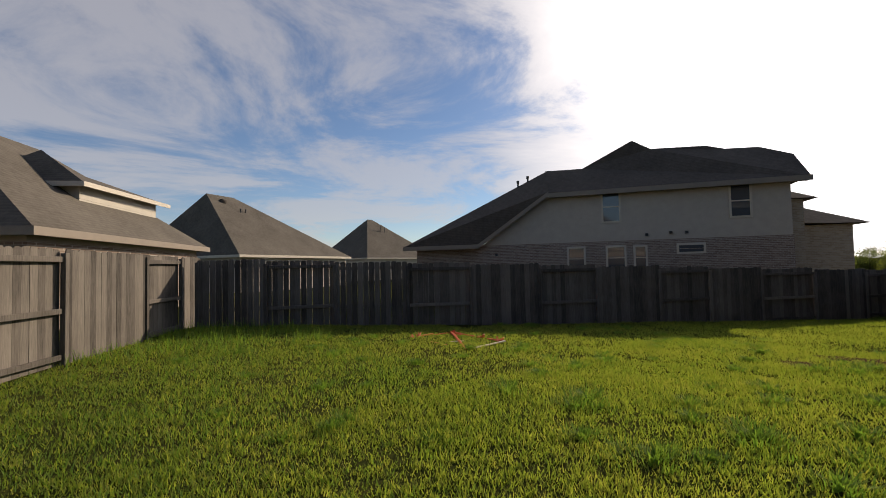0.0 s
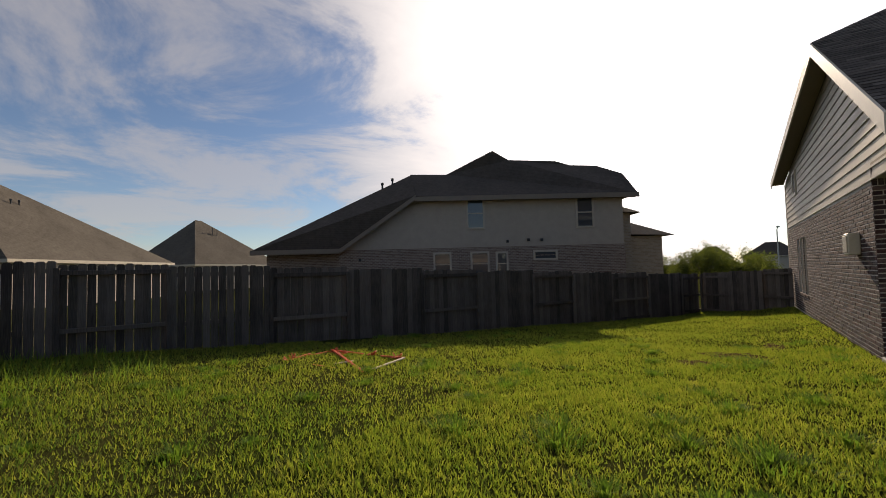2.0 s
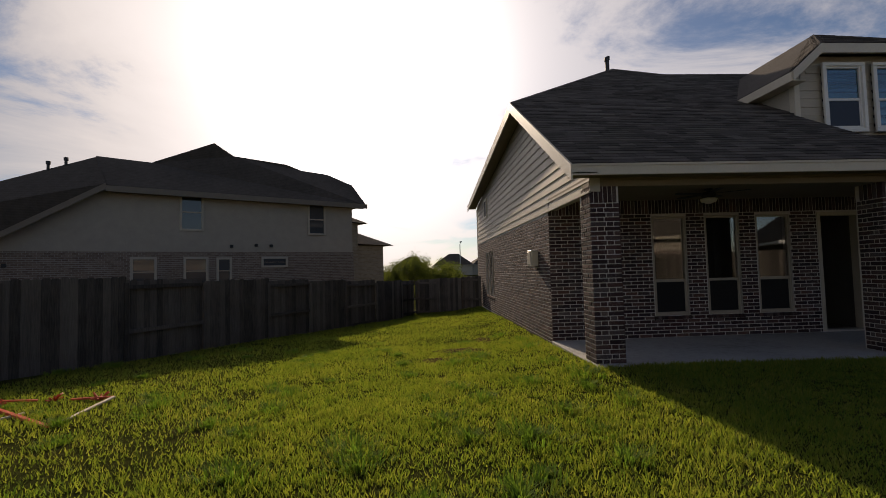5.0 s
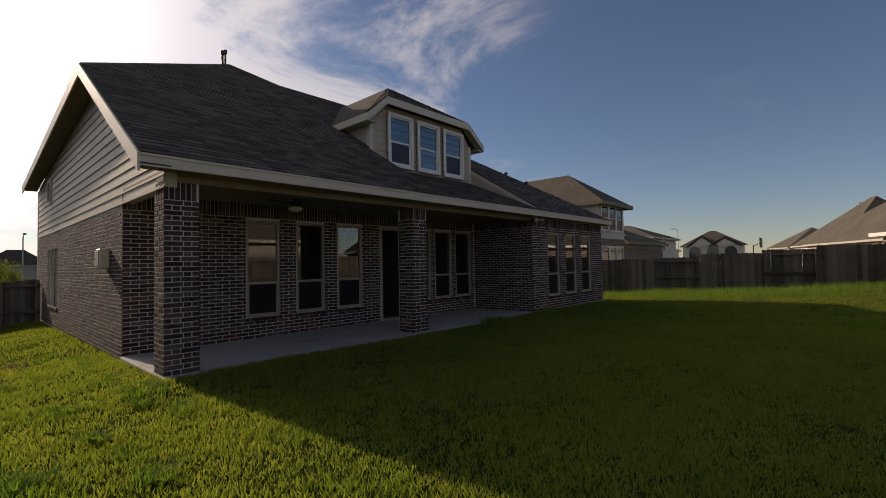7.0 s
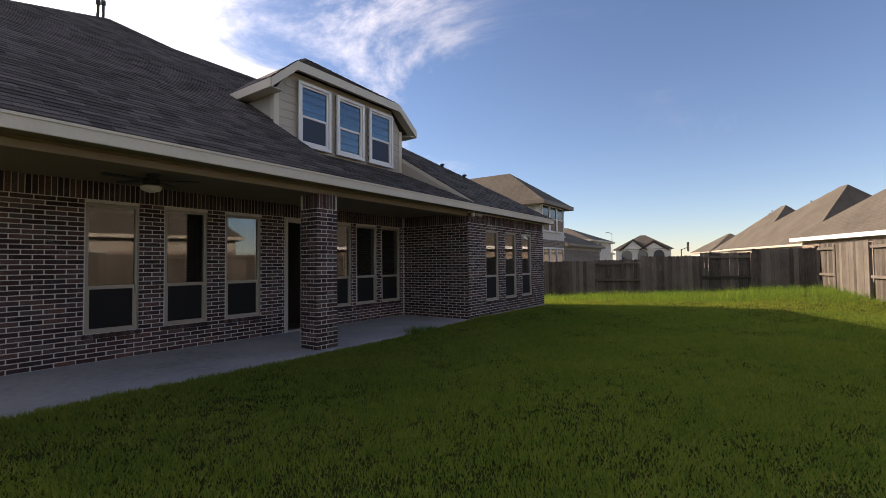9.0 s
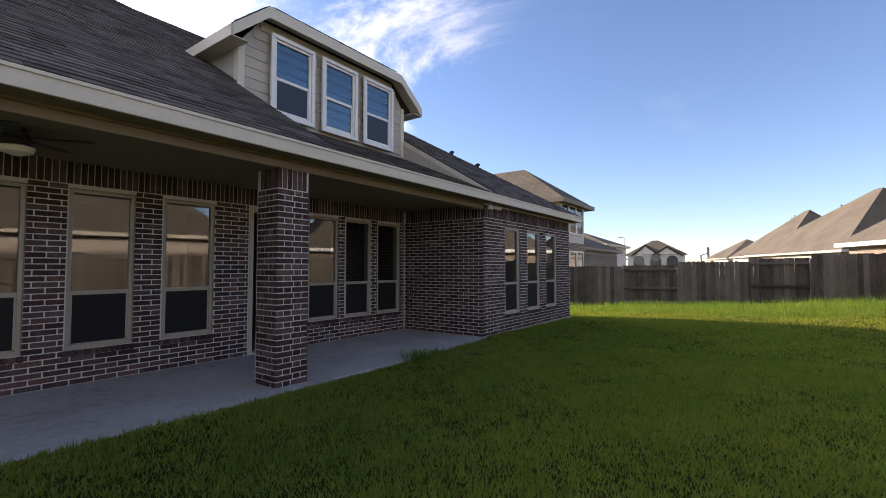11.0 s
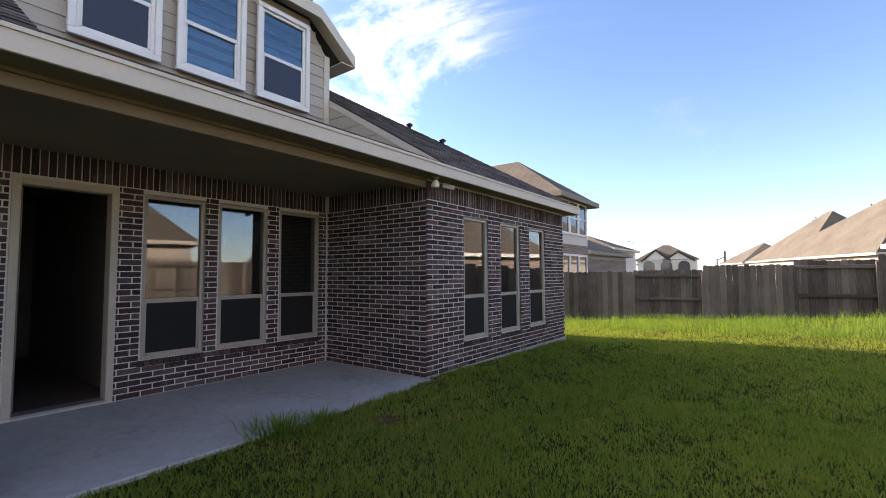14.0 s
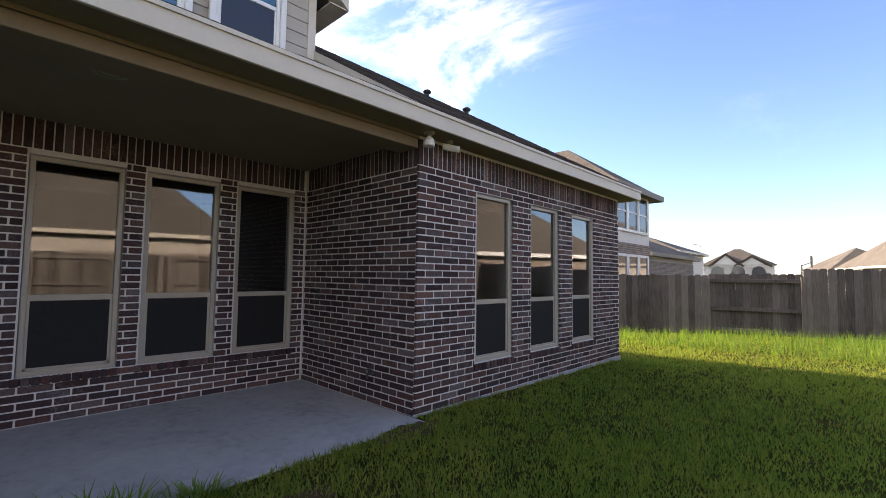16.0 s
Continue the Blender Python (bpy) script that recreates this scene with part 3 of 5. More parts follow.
rk = Shape()
g0, g1, g2 = Vector((EAVE_X - 0.03, EAVE_Y0, EAVE_HI - 0.015)), GABLE - Vector((0, 0, 0.015)), BACK_RAKE - Vector((0, 0, 0.015))
rk.prism(sloped_board(g0, g1, 0.24, 0, 0, 0), (0, 0.03, 0))
rk.prism(sloped_board(g1, g2, 0.24, 0, 0, 0), (0, 0.03, 0))
tagged(rk.ob("rake_board", TRIM), "cream rake boards edging the gable", "trim", kind="structure")
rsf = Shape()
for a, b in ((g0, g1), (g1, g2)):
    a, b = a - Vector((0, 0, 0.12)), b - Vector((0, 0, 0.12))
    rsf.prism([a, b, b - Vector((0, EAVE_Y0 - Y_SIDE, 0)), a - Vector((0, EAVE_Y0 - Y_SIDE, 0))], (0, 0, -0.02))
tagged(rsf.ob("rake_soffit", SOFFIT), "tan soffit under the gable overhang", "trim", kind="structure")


# gable siding: backing wall and lapped boards
def gable_top(x):
    if x < GABLE.x:
        return roof_z(x) - 0.13
    return GABLE.z + (BACK_RAKE.z - GABLE.z) * (x - GABLE.x) / (BACK_RAKE.x - GABLE.x) - 0.13


GX0 = XO - 0.02
gb = Shape()
gb.prism([Vector((GX0, Y_SIDE - 0.16, 2.60)), Vector((FAR_X, Y_SIDE - 0.16, 2.60)), Vector((FAR_X, Y_SIDE - 0.16, gable_top(FAR_X))), Vector((GABLE.x, Y_SIDE - 0.16, gable_top(GABLE.x + 0.001))), Vector((GX0, Y_SIDE - 0.16, gable_top(GX0)))], (0, 0.14, 0))
wall_gable = tagged(gb.ob("wall_gable", SIDING), "beige lap siding gable wall over brick", "wall", kind="structure")
z = 2.60
plank_no = 0
while z < 5.3:
    top = z + 0.20
    # where the board's upper edge meets the rakes
    x0 = max(GX0, EAVE_X + (top + 0.13 - EAVE_HI) / SLOPE)
    x1 = FAR_X
    if gable_top(FAR_X) < top:
        x1 = GABLE.x + (BACK_RAKE.x - GABLE.x) * (top + 0.13 - GABLE.z) / (BACK_RAKE.z - GABLE.z)
    if x1 - x0 > 0.1:
        s = Shape().prism([Vector((x0, Y_SIDE - 0.018, top)), Vector((x0, Y_SIDE + 0.004, z - 0.012)), Vector((x0, Y_SIDE - 0.012, z - 0.012)), Vector((x0, Y_SIDE - 0.02, top))], (x1 - x0, 0, 0))
        part(wall_gable, "plank", s.mesh("plank", SIDING))
    z += 0.18
gw = thing("window_gable", "narrow upstairs window in the siding gable", "window", kind="structure")
Shape().box((18.9, Y_SIDE - 0.02, 3.45), (19.6, Y_SIDE + 0.04, 3.53)).box((18.9, Y_SIDE - 0.02, 4.12), (19.6, Y_SIDE + 0.04, 4.2)).box((18.9, Y_SIDE - 0.02, 3.53), (18.97, Y_SIDE + 0.04, 4.12)).box((19.53, Y_SIDE - 0.02, 3.53), (19.6, Y_SIDE + 0.04, 4.12)).ob("frame", TRIM, gw)
Shape().box((18.97, Y_SIDE - 0.015, 3.53), (19.53, Y_SIDE + 0.02, 4.12)).ob("pane", SCREEN, gw)
# frieze under the siding
tagged(Shape().box((GX0, Y_SIDE - 0.01, 2.585), (FAR_X, Y_SIDE + 0.016, 2.61)).ob("trim_side", TRIM), "thin cream band between siding and brick", "trim", kind="structure")


# ---- windows and doors ----
def window(name, label, x, y_hi, y_lo, z0, z1, outer=ALMOND, depth=0.085, blind=False, casing=0.0, split=0.35, screen=True):
    """A single-hung window facing -x: frame, meeting rail, two panes, screen below."""
    e = thing(name, label, "window", kind="structure", at=(x, (y_hi + y_lo) / 2, z0))
    w, h = abs(y_hi - y_lo) / 2 - 0.006, z1 - z0 - 0.006
    m = h * split
    fr, f = Shape(), 0.045
    xo = depth - 0.055
    for a, b in (((xo, -w, 0.0), (xo + 0.06, w, f)), ((xo, -w, h - f), (xo + 0.06, w, h)), ((xo, -w, f), (xo + 0.06, -w + f, h - f)), ((xo, w - f, f), (xo + 0.06, w, h - f))):
        fr.box(a, b, bevel=0.004)
    if casing:
        c = casing
        for a, b in (((-0.03, -w - c, -c), (xo + 0.02, w + c, 0.0)), ((-0.03, -w - c, h), (xo + 0.02, w + c, h + c)), ((-0.03, -w - c, 0), (xo + 0.02, -w, h)), ((-0.03, w, 0), (xo + 0.02, w + c, h))):
            fr.box(a, b, bevel=0.006)
    fr.ob("frame", outer, e)
    sa = Shape().box((xo + 0.012, -w + f, m - 0.028), (xo + 0.052, w - f, m + 0.028), bevel=0.004)
    for yy in (-w + f, w - f - 0.022):
        sa.box((xo + 0.018, yy, f), (xo + 0.045, yy + 0.022, m - 0.028))
    sa.box((xo + 0.018, -w + f, f), (xo + 0.045, w - f, f + 0.024))
    sa.ob("sash", outer, e)
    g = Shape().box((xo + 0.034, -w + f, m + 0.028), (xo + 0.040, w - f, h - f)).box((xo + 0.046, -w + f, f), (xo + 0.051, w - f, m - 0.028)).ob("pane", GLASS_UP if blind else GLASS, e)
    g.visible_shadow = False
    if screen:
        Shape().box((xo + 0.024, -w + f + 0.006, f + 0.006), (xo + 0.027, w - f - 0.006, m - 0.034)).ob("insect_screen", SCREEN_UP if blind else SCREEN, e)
    if blind:
        bl = Shape()
        zz = m + 0.34 * (h - m)
        # bottom rail, then tilted slats up to the head
        bl.box((xo + 0.072, -w + f, zz - 0.05), (xo + 0.095, w - f, zz))
        while zz < h - f:
            bl.add([(xo + 0.075, -w + f, zz), (xo + 0.075, w - f, zz), (xo + 0.100, w - f, zz + 0.022), (xo + 0.100, -w + f, zz + 0.022)], [(0, 1, 2, 3)])
            zz += 0.042
        bl.ob("blind", BLIND, e)
    return e


for k, (a, b) in enumerate(INNER_WIN, 1):
    window(f"window_{k}", "tall single-hung window with almond frame in brick", XI + GAP, a, b, WIN_LO, WIN_HI)
for k, (a, b) in enumerate(BUMP_WIN, 7):
    window(f"window_{k}", "tall single-hung window with almond frame in brick", XO + GAP, a, b, WIN_LO - 0.03, WIN_HI - 0.08)

# patio door: frame with an open leaf
d = thing("door_1", "dark patio doorway in a tan wooden frame, door open inwards", "door", kind="structure", at=(XI + GAP, DOOR[1], 0.02))
dw, dh = DOOR[0] - DOOR[1], 2.45
fr = Shape()
fr.box((-0.012, 0.0, 0.0), (0.16, 0.075, dh), bevel=0.006).box((-0.012, dw - 0.075, 0.0), (0.16, dw, dh), bevel=0.006).box((-0.012, 0.075, dh - 0.075), (0.16, dw - 0.075, dh), bevel=0.006)
fr.ob("frame", TAN, d)
Shape().box((-0.02, 0.075, 0.0), (0.17, dw - 0.075, 0.025), bevel=0.005).ob("threshold", GREYMETAL, d)
leaf = Shape().box((0.17, dw - 0.12, 0.03), (0.92, dw - 0.078, dh - 0.08), bevel=0.005)
for z0 in (0.25, 1.15):
    leaf.box((0.28, dw - 0.125, z0), (0.80, dw - 0.12, z0 + 0.75), bevel=0.002)
leaf.ob("leaf", BROWN, d)
hd = Shape().tube((0.86, dw - 0.12, 1.0), (0.86, dw - 0.18, 1.0), 0.014).lathe([(0.0, -0.03), (0.028, -0.02), (0.03, 0.0), (0.028, 0.02), (0.0, 0.03)], (0.86, dw - 0.2, 1.0), 12)
hd.ob("handle", GREYMETAL, d)


# ---- dormer ----
D_MID = (DY0 + DY1) / 2
body = Shape()
prof = [(DY0, 3.9), (DY1, 3.9), (DY1, 5.30), (DY1 + 0.46, 5.86), (DY0 - 0.42, 5.86), (DY0, 5.30)]
body.prism([Vector((DX, y, zz)) for y, zz in prof], (3.4, 0, 0))
dormer = tagged(body.ob("wall_dormer", SIDING), "beige lap siding dormer rising from the shingle roof", "dormer", kind="structure")
DWIN = [(-4.83, -5.64), (-5.96, -6.77), (-7.09, -7.90)]
zz = SHED_TOP - 0.1
while zz < 5.85:
    half = (DY0 - DY1) / 2 if zz < 5.15 else (DY0 - DY1) / 2 - 0.42 * (zz - 5.1) / 0.62
    top = min(zz + 0.20, 5.86)
    s = Shape().prism([Vector((DX - 0.004, D_MID - half, top)), Vector((DX - 0.022, D_MID - half, zz - 0.012)), Vector((DX - 0.006, D_MID - half, zz - 0.012)), Vector((DX - 0.002, D_MID - half, top))], (0, 2 * half, 0))
    part(dormer, "plank", s.mesh("plank", SIDING))
    zz += 0.185
tr = Shape().box((DX - 0.035, DY0 - 0.10, 4.0), (DX - 0.001, DY0 + 0.02, 5.35), bevel=0.004).box((DX - 0.035, DY1 - 0.02, 4.0), (DX - 0.001, DY1 + 0.10, 5.35), bevel=0.004)
tr.box((DX - 0.0, DY0 - 0.001, 4.5), (DX + 0.1, DY0 + 0.025, 5.3)).box((DX - 0.0, DY1 - 0.025, 4.5), (DX + 0.1, DY1 + 0.001, 5.3))
tagged(tr.ob("trim_dormer", TRIM), "cream corner boards of the dormer", "trim", kind="structure")
for k, (a, b) in enumerate(DWIN, 10):
    window(f"window_{k}", "white framed upstairs dormer window with blinds", DX - 0.12, a, b, 4.24, 5.60, WHITE, 0.06, True, 0.075, 0.47, k != 11)
    # added dark sheet over the siding, in place of a room's darkness
    tagged(Shape().box((DX - 0.012, b, 4.24), (DX - 0.004, a, 5.60)).ob("window_back", SCREEN), "added dark sheet standing for the unlit room behind the dormer window", "window", kind="structure")
# dormer roof: side slopes up to a short ridge, hipped at the front
RX = DX - 0.30
rp = [(DY0 + 0.27, 5.38), (DY0 - 0.38, 5.96), (DY1 + 0.40, 5.96), (DY1 - 0.36, 5.38)]
D_PEAK, D_BACK = Vector((12.55, D_MID, 7.20)), Vector((15.3, D_MID, 7.20))
d_front = [Vector((RX, *rp[1])), Vector((RX, *rp[2])), D_PEAK]
d_left = [Vector((RX, *rp[0])), Vector((RX, *rp[1])), D_PEAK, D_BACK, Vector((12.35, *rp[0]))]
d_right = [Vector((RX, *rp[3])), Vector((RX, *rp[2])), D_PEAK, D_BACK, Vector((12.35, *rp[3]))]
dr = Shape()
for poly in (d_front, d_left, d_right):
    dr.prism([q + Vector((0, 0, 0.05)) for q in poly], (0, 0, -0.05))
droof = tagged(dr.ob("roof_dormer", SHINGLE), "brown shingle hipped roof of the dormer with clipped corners", "roof", kind="structure")
for poly, sd in ((d_front, 3), (d_left, 4), (d_right, 5)):
    shingles([q + Vector((0, 0, 0.055)) for q in poly], "shingles", droof, seed=sd)
df = Shape()
for (y0, z0), (y1, z1) in zip(rp, rp[1:]):
    df.prism([Vector((RX - 0.03, y0, z0 + 0.03)), Vector((RX - 0.03, y1, z1 + 0.03)), Vector((RX - 0.03, y1, z1 - 0.17)), Vector((RX - 0.03, y0, z0 - 0.17))], (0.03, 0, 0))
for y, sg in ((rp[0][0], 1), (rp[3][0], -1)):
    df.box((RX, y, rp[0][1] - 0.17), (RX + 1.6, y + 0.025 * sg, rp[0][1] + 0.02))
    df.box((RX, y, rp[0][1] - 0.17), (RX + 1.6, y - 0.28 * sg, rp[0][1] - 0.155))
for (y0, z0), (y1, z1) in zip(rp, rp[1:]):
    df.prism([Vector((RX, y0, z0 - 0.03)), Vector((RX, y1, z1 - 0.03)), Vector((RX, y1, z1 - 0.05)), Vector((RX, y0, z0 - 0.05))], (0.3, 0, 0))
tagged(df.ob("fascia_dormer", TRIM), "cream fascia and soffit of the dormer", "trim", kind="structure")


# cheek walls between the shed roof and the main slope, lapped with siding
def cheek(y, facing):
    slope2 = (SHED_TOP - EAVE_HI) / (DX - EAVE_X)
    x0, x1 = EAVE_X + 0.12, DX
    low = lambda x: EAVE_HI + slope2 * (x - EAVE_X) - 0.12
    w = Shape().prism([Vector((x0, y, low(x0))), Vector((x1, y, low(x1))), Vector((x1, y, roof_z(x1) - 0.015)), Vector((x0, y, roof_z(x0) - 0.015))], (0, -0.06 * facing, 0))
    o = tagged(w.ob("wall_cheek", SIDING), "beige sloping siding cheek beside the dormer foot", "wall", kind="structure")
    for k in range(6):
        za = EAVE_HI + 0.24 * k + 0.03
        # a board lies above the shed roof and under the main slope
        xa, xb = EAVE_X + (za - EAVE_HI + 0.05) / SLOPE, min(DX, EAVE_X + (za - EAVE_HI) / slope2 + 0.3)
        if xb - xa > 0.2:
            part(o, "plank", Shape().prism([Vector((xa, y, za)), Vector((xb, y, za)), Vector((xb, y, min(za + 0.22, roof_z(xb) - 0.03))), Vector((xa + 0.2, y, min(za + 0.22, roof_z(xa + 0.2) - 0.03)))], (0, 0.012 * facing, 0)).mesh("plank", SIDING))
    e = Shape().prism([Vector((x0, y, roof_z(x0) - 0.13)), Vector((x1, y, roof_z(x1) - 0.13)), Vector((x1, y, roof_z(x1) - 0.02)), Vector((x0, y, roof_z(x0) - 0.02))], (0, 0.022 * facing, 0))
    part(o, "edge_board", e.mesh("edge_board", TRIM))


cheek(NOTCH1, 1)
cheek(NOTCH0, -1)


# ---- pillars ----
def pillar(y_mid):
    e = thing("porch_pillar", "square dark brick porch pillar with pale mortar", "pillar", "porch pillars", at=(XO + 0.23, y_mid, 0.0))
    Shape().box((-0.22, -0.22, -0.2), (0.22, 0.22, CEIL - 0.10)).ob("core", MORTAR, e)
    return e


PIL = [pillar(1.04), pillar(-3.65)]


# ---- fences ----
def picket_mesh(h, w=0.1415, seed=0):
    s = Shape()
    e = 0.028
    prof = [(0, 0), (w, 0), (w, h - e), (w - e, h), (e, h), (0, h - e)]
    s.prism([Vector((x, 0, zz)) for x, zz in prof], (0, 0.016, 0))
    return s


def fence_run(a, b, tops, base, lengths, rails_first, mat, label):
    """A run of fence sections from a to b; every other section shows its rails to the yard. tops: height at both ends."""
    a, b = Vector((*a, 0)), Vector((*b, 0))
    dirn = (b - a).normalized()
    total = (b - a).length
    ang = math.degrees(math.atan2(dirn.y, dirn.x))
    s, k = 0.0, 0
    rnd = random.Random(int(total * 100))
    while s < total - 0.2:
        L = min(lengths[min(k, len(lengths) - 1)], total - s)
        rails = (k % 2 == 0) == rails_first
        mid = s + L / 2
        top = tops[0] + (tops[1] - tops[0]) * min(1, mid / total) if not callable(tops) else tops(mid)
        p = a + dirn * s
        e = thing("fence_panel", label, "fence", "wooden fence panels", at=pose(p.x, p.y, base, 0, 0, ang))
        h = top - base
        # yard side is +y or -y by the sign set below
        side = fence_run.side
        off = -0.05 * side if rails else 0.045 * side
        me = picket_mesh(h).mesh("picket", mat)
        n = max(1, round(L / 0.147))
        step = L / n
        loose = fence_run.open_joints and k < 4
        slit, jog = (0.009, 0.004) if loose else (0.0008, 0.0008)
        fit = Matrix.Diagonal(((step - slit) / 0.1415, 1, 1, 1))
        for i in range(n):
            part(e, "picket", me, pose(i * step + rnd.uniform(-jog, jog), off + rnd.uniform(-0.003, 0.003), rnd.uniform(-0.02, 0.015), 0, rnd.uniform(-0.12, 0.12), 0) @ fit)
        y0 = 0.02 * side if rails else 0.0
        for zr in (0.42, h * 0.52, h - 0.22):
            r = Shape().box((0.0, y0 - 0.019, zr), (L, y0 + 0.019, zr + 0.088), bevel=0.004)
            part(e, "rail", r.mesh("rail", mat), pose(0, 0, rnd.uniform(-0.02, 0.02), 0, rnd.uniform(-0.3, 0.3), 0))
        post = Shape().box((-0.045, -0.045 + 0.03 * side, -0.2), (0.045, 0.045 + 0.03 * side, h - 0.06), bevel=0.006)
        post.ob("post", mat, e)
        s += L
        k += 1


LEFT_D = Vector((0.545, 0.838))
CORNER = (3.55, 15.1)
l0 = Vector(CORNER) - LEFT_D * 16.2
fence_run.side, fence_run.open_joints = -1, False
fence_run(tuple(l0), CORNER, (1.98, 1.86), -0.35, [2.3, 2.3, 2.3, 2.3, 2.2, 2.3, 1.5, 1.0], True, FENCE, "weathered cedar privacy fence panel in low sun")
fence_run.open_joints = True
BACK_A, BACK_B = (3.4, 14.3), (23.4, 4.2)
fence_run(BACK_A, BACK_B, (lambda s: 1.80 - 0.036 * s), -0.95, [1.65, 1.76, 1.97, 1.8, 2.05, 1.86, 2.1, 1.8, 1.9, 2.1, 2.1], False, FENCE_B, "weathered grey wooden fence panel in shade")
# return fence with a gate, closing the side yard
fence_run((23.35, 4.1), (21.0, Y_SIDE + 0.06), (lambda s: 1.02 + 0.05 * s), -0.95, [1.3, 1.3, 1.2], True, FENCE_B, "weathered grey fence and gate beside the house")
fence_run.open_joints = False
F2_A, F2_B = (0.55, -19.45), (12.6, -17.32)
fence_run.side = 1
fence_run(F2_A, F2_B, (lambda s: 1.95 - 0.06 * min(s, 7.4)), -0.3, [2.0, 1.70, 2.15, 1.88, 2.1, 2.1], False, FENCE_B, "weathered grey-brown wooden fence panel")
fence_run.side = -1
fence_run(F2_A, (-5.3, 1.55), (2.02, 1.98), -0.3, [1.4, 2.0, 2.0], True, FENCE, "weathered cedar fence panel lit by the sun")


# ---- neighbouring houses ----
def win_part(parent, m, w, h, mat_frame=TAN, mat_pane=None):
    """A window on a wall whose outside is local -y."""
    f = 0.09
    s = Shape()
    for a, b in (((-f, -0.04, -f), (w + f, 0.05, 0)), ((-f, -0.04, h), (w + f, 0.05, h + f)), ((-f, -0.04, 0), (0, 0.05, h)), ((w, -0.04, 0), (w + f, 0.05, h)), ((0, -0.02, h * 0.48), (w, 0.03, h * 0.52))):
        s.box(a, b)
    wob = thing("window", "")
    wob.parent = parent
    wob.matrix_basis = m
    fo = s.ob("frame", mat_frame, wob)
    po = Shape().box((0, 0.0, 0), (w, 0.012, h * 0.48)).box((0, -0.004, h * 0.52), (w, 0.008, h)).ob("pane", mat_pane or PANE_FAR, wob)
    return wob


def pane_far():
    k = Mat("far_pane", 0.05, spec=0.8)
    k.color((0.05, 0.06, 0.07))
    return k.m


PANE_FAR = pane_far()


def hip_house(label, m, w, d, eave, ridge, roof_mat, wall_mat, group="neighbouring houses", over=0.4, inset=None, fascia=TAN, brick_h=0.0):
    """A house with a hipped roof: w along local x, d along local y, front at local y = 0 facing -y."""
    e = thing("house", label, "house", group, at=m)
    if brick_h:
        Shape().box((0, 0, -0.3), (w, d, brick_h)).ob("wall", FARBRICK, e)
        Shape().box((0.02, 0.02, brick_h), (w - 0.02, d - 0.02, eave)).ob("wall", wall_mat, e)
    else:
        Shape().box((0, 0, -0.3), (w, d, eave)).ob("wall", wall_mat, e)
    i0, i1 = inset or (d / 2, d / 2)
    o = over
    a = [Vector((-o, -o, eave - 0.05)), Vector((w + o, -o, eave - 0.05)), Vector((w + o, d + o, eave - 0.05)), Vector((-o, d + o, eave - 0.05))]
    r = [Vector((i0, d / 2, ridge)), Vector((w - i1, d / 2, ridge))]
    s = Shape()
    s.add([*a, *r, *[p - Vector((0, 0, 0.02)) for p in a]], [(0, 1, 5, 4), (1, 2, 5), (2, 3, 4, 5), (3, 0, 4), (6, 9, 8, 7), (0, 6, 7, 1), (1, 7, 8, 2), (2, 8, 9, 3), (3, 9, 6, 0)])
    s.ob("roof", roof_mat, e)
    f = Shape()
    t = 0.03
    f.box((-o - t, -o - t, eave - 0.24), (w + o + t, -o, eave - 0.03)).box((-o - t, d + o, eave - 0.24), (w + o + t, d + o + t, eave - 0.03))
    f.box((-o - t, -o, eave - 0.24), (-o, d + o, eave - 0.03)).box((w + o, -o, eave - 0.24), (w + o + t, d + o, eave - 0.03))
    f.ob("fascia", fascia, e)
    Shape().box((-o, -o, eave - 0.2), (w + o, d + o, eave - 0.185)).ob("soffit", SOFFIT, e)
    return e


def roof_pipes(parent, spots):
    for x, y, zz, h in spots:
        Shape().tube((x, y, zz), (x, y, zz + h), 0.05, 8).tube((x, y, zz + h - 0.08), (x, y, zz + h + 0.04), 0.075, 8).ob("vent_pipe", DARKPIPE, parent)


# the two-storey house behind the back fence; local x runs along its wall, outside is local -y
nb_dir = Vector((0.56, -0.83))
nb_ang = math.degrees(math.atan2(nb_dir.y, nb_dir.x))
NB = thing("house", "two-storey house, pale siding over brick, dark hipped roof", "house", "neighbouring houses", at=pose(20.7, 12.85, 0, 0, 0, nb_ang))
# local +y points away from the yard
Shape().box((-6.9, 0, -1.0), (6.75, 8, 2.48)).box((-10.4, 0.35, -1.0), (-6.9, 8, 2.40)).ob("wall", FARBRICK, NB)
Shape().prism([Vector((-6.8, 0.03, 2.48)), Vector((6.72, 0.03, 2.48)), Vector((6.72, 0.03, 4.86)), Vector((-3.3, 0.03, 4.86)), Vector((-6.6, 0.03, 2.52))], (0, 7.9, 0)).ob("wall", STUCCO, NB)
nr = Shape()
ridge = [(-3.55, 6.48), (-1.65, 6.44), (0.8, 7.66), (1.65, 7.15), (4.1, 7.05), (4.9, 6.82), (6.3, 6.76)]
nr.add([(-3.3, -0.45, 4.9), (7.3, -0.45, 4.82), (7.3, 8.4, 4.82), (-3.3, 8.4, 4.9), *[(x, 2.1, zz) for x, zz in ridge], (7.3, 1.2, 6.12), (7.3, 3.2, 6.12), *[(x, 2.9, zz) for x, zz in ridge]],
       [(0, 1, 11, 10, 9, 8, 7, 6, 5, 4), (1, 2, 12, 11), (11, 12, 19, 10), (3, 13, 14, 15, 16, 17, 18, 19, 12, 2), (0, 4, 13, 3), *[(4 + i, 5 + i, 14 + i, 13 + i) for i in range(6)], (0, 3, 2, 1)])
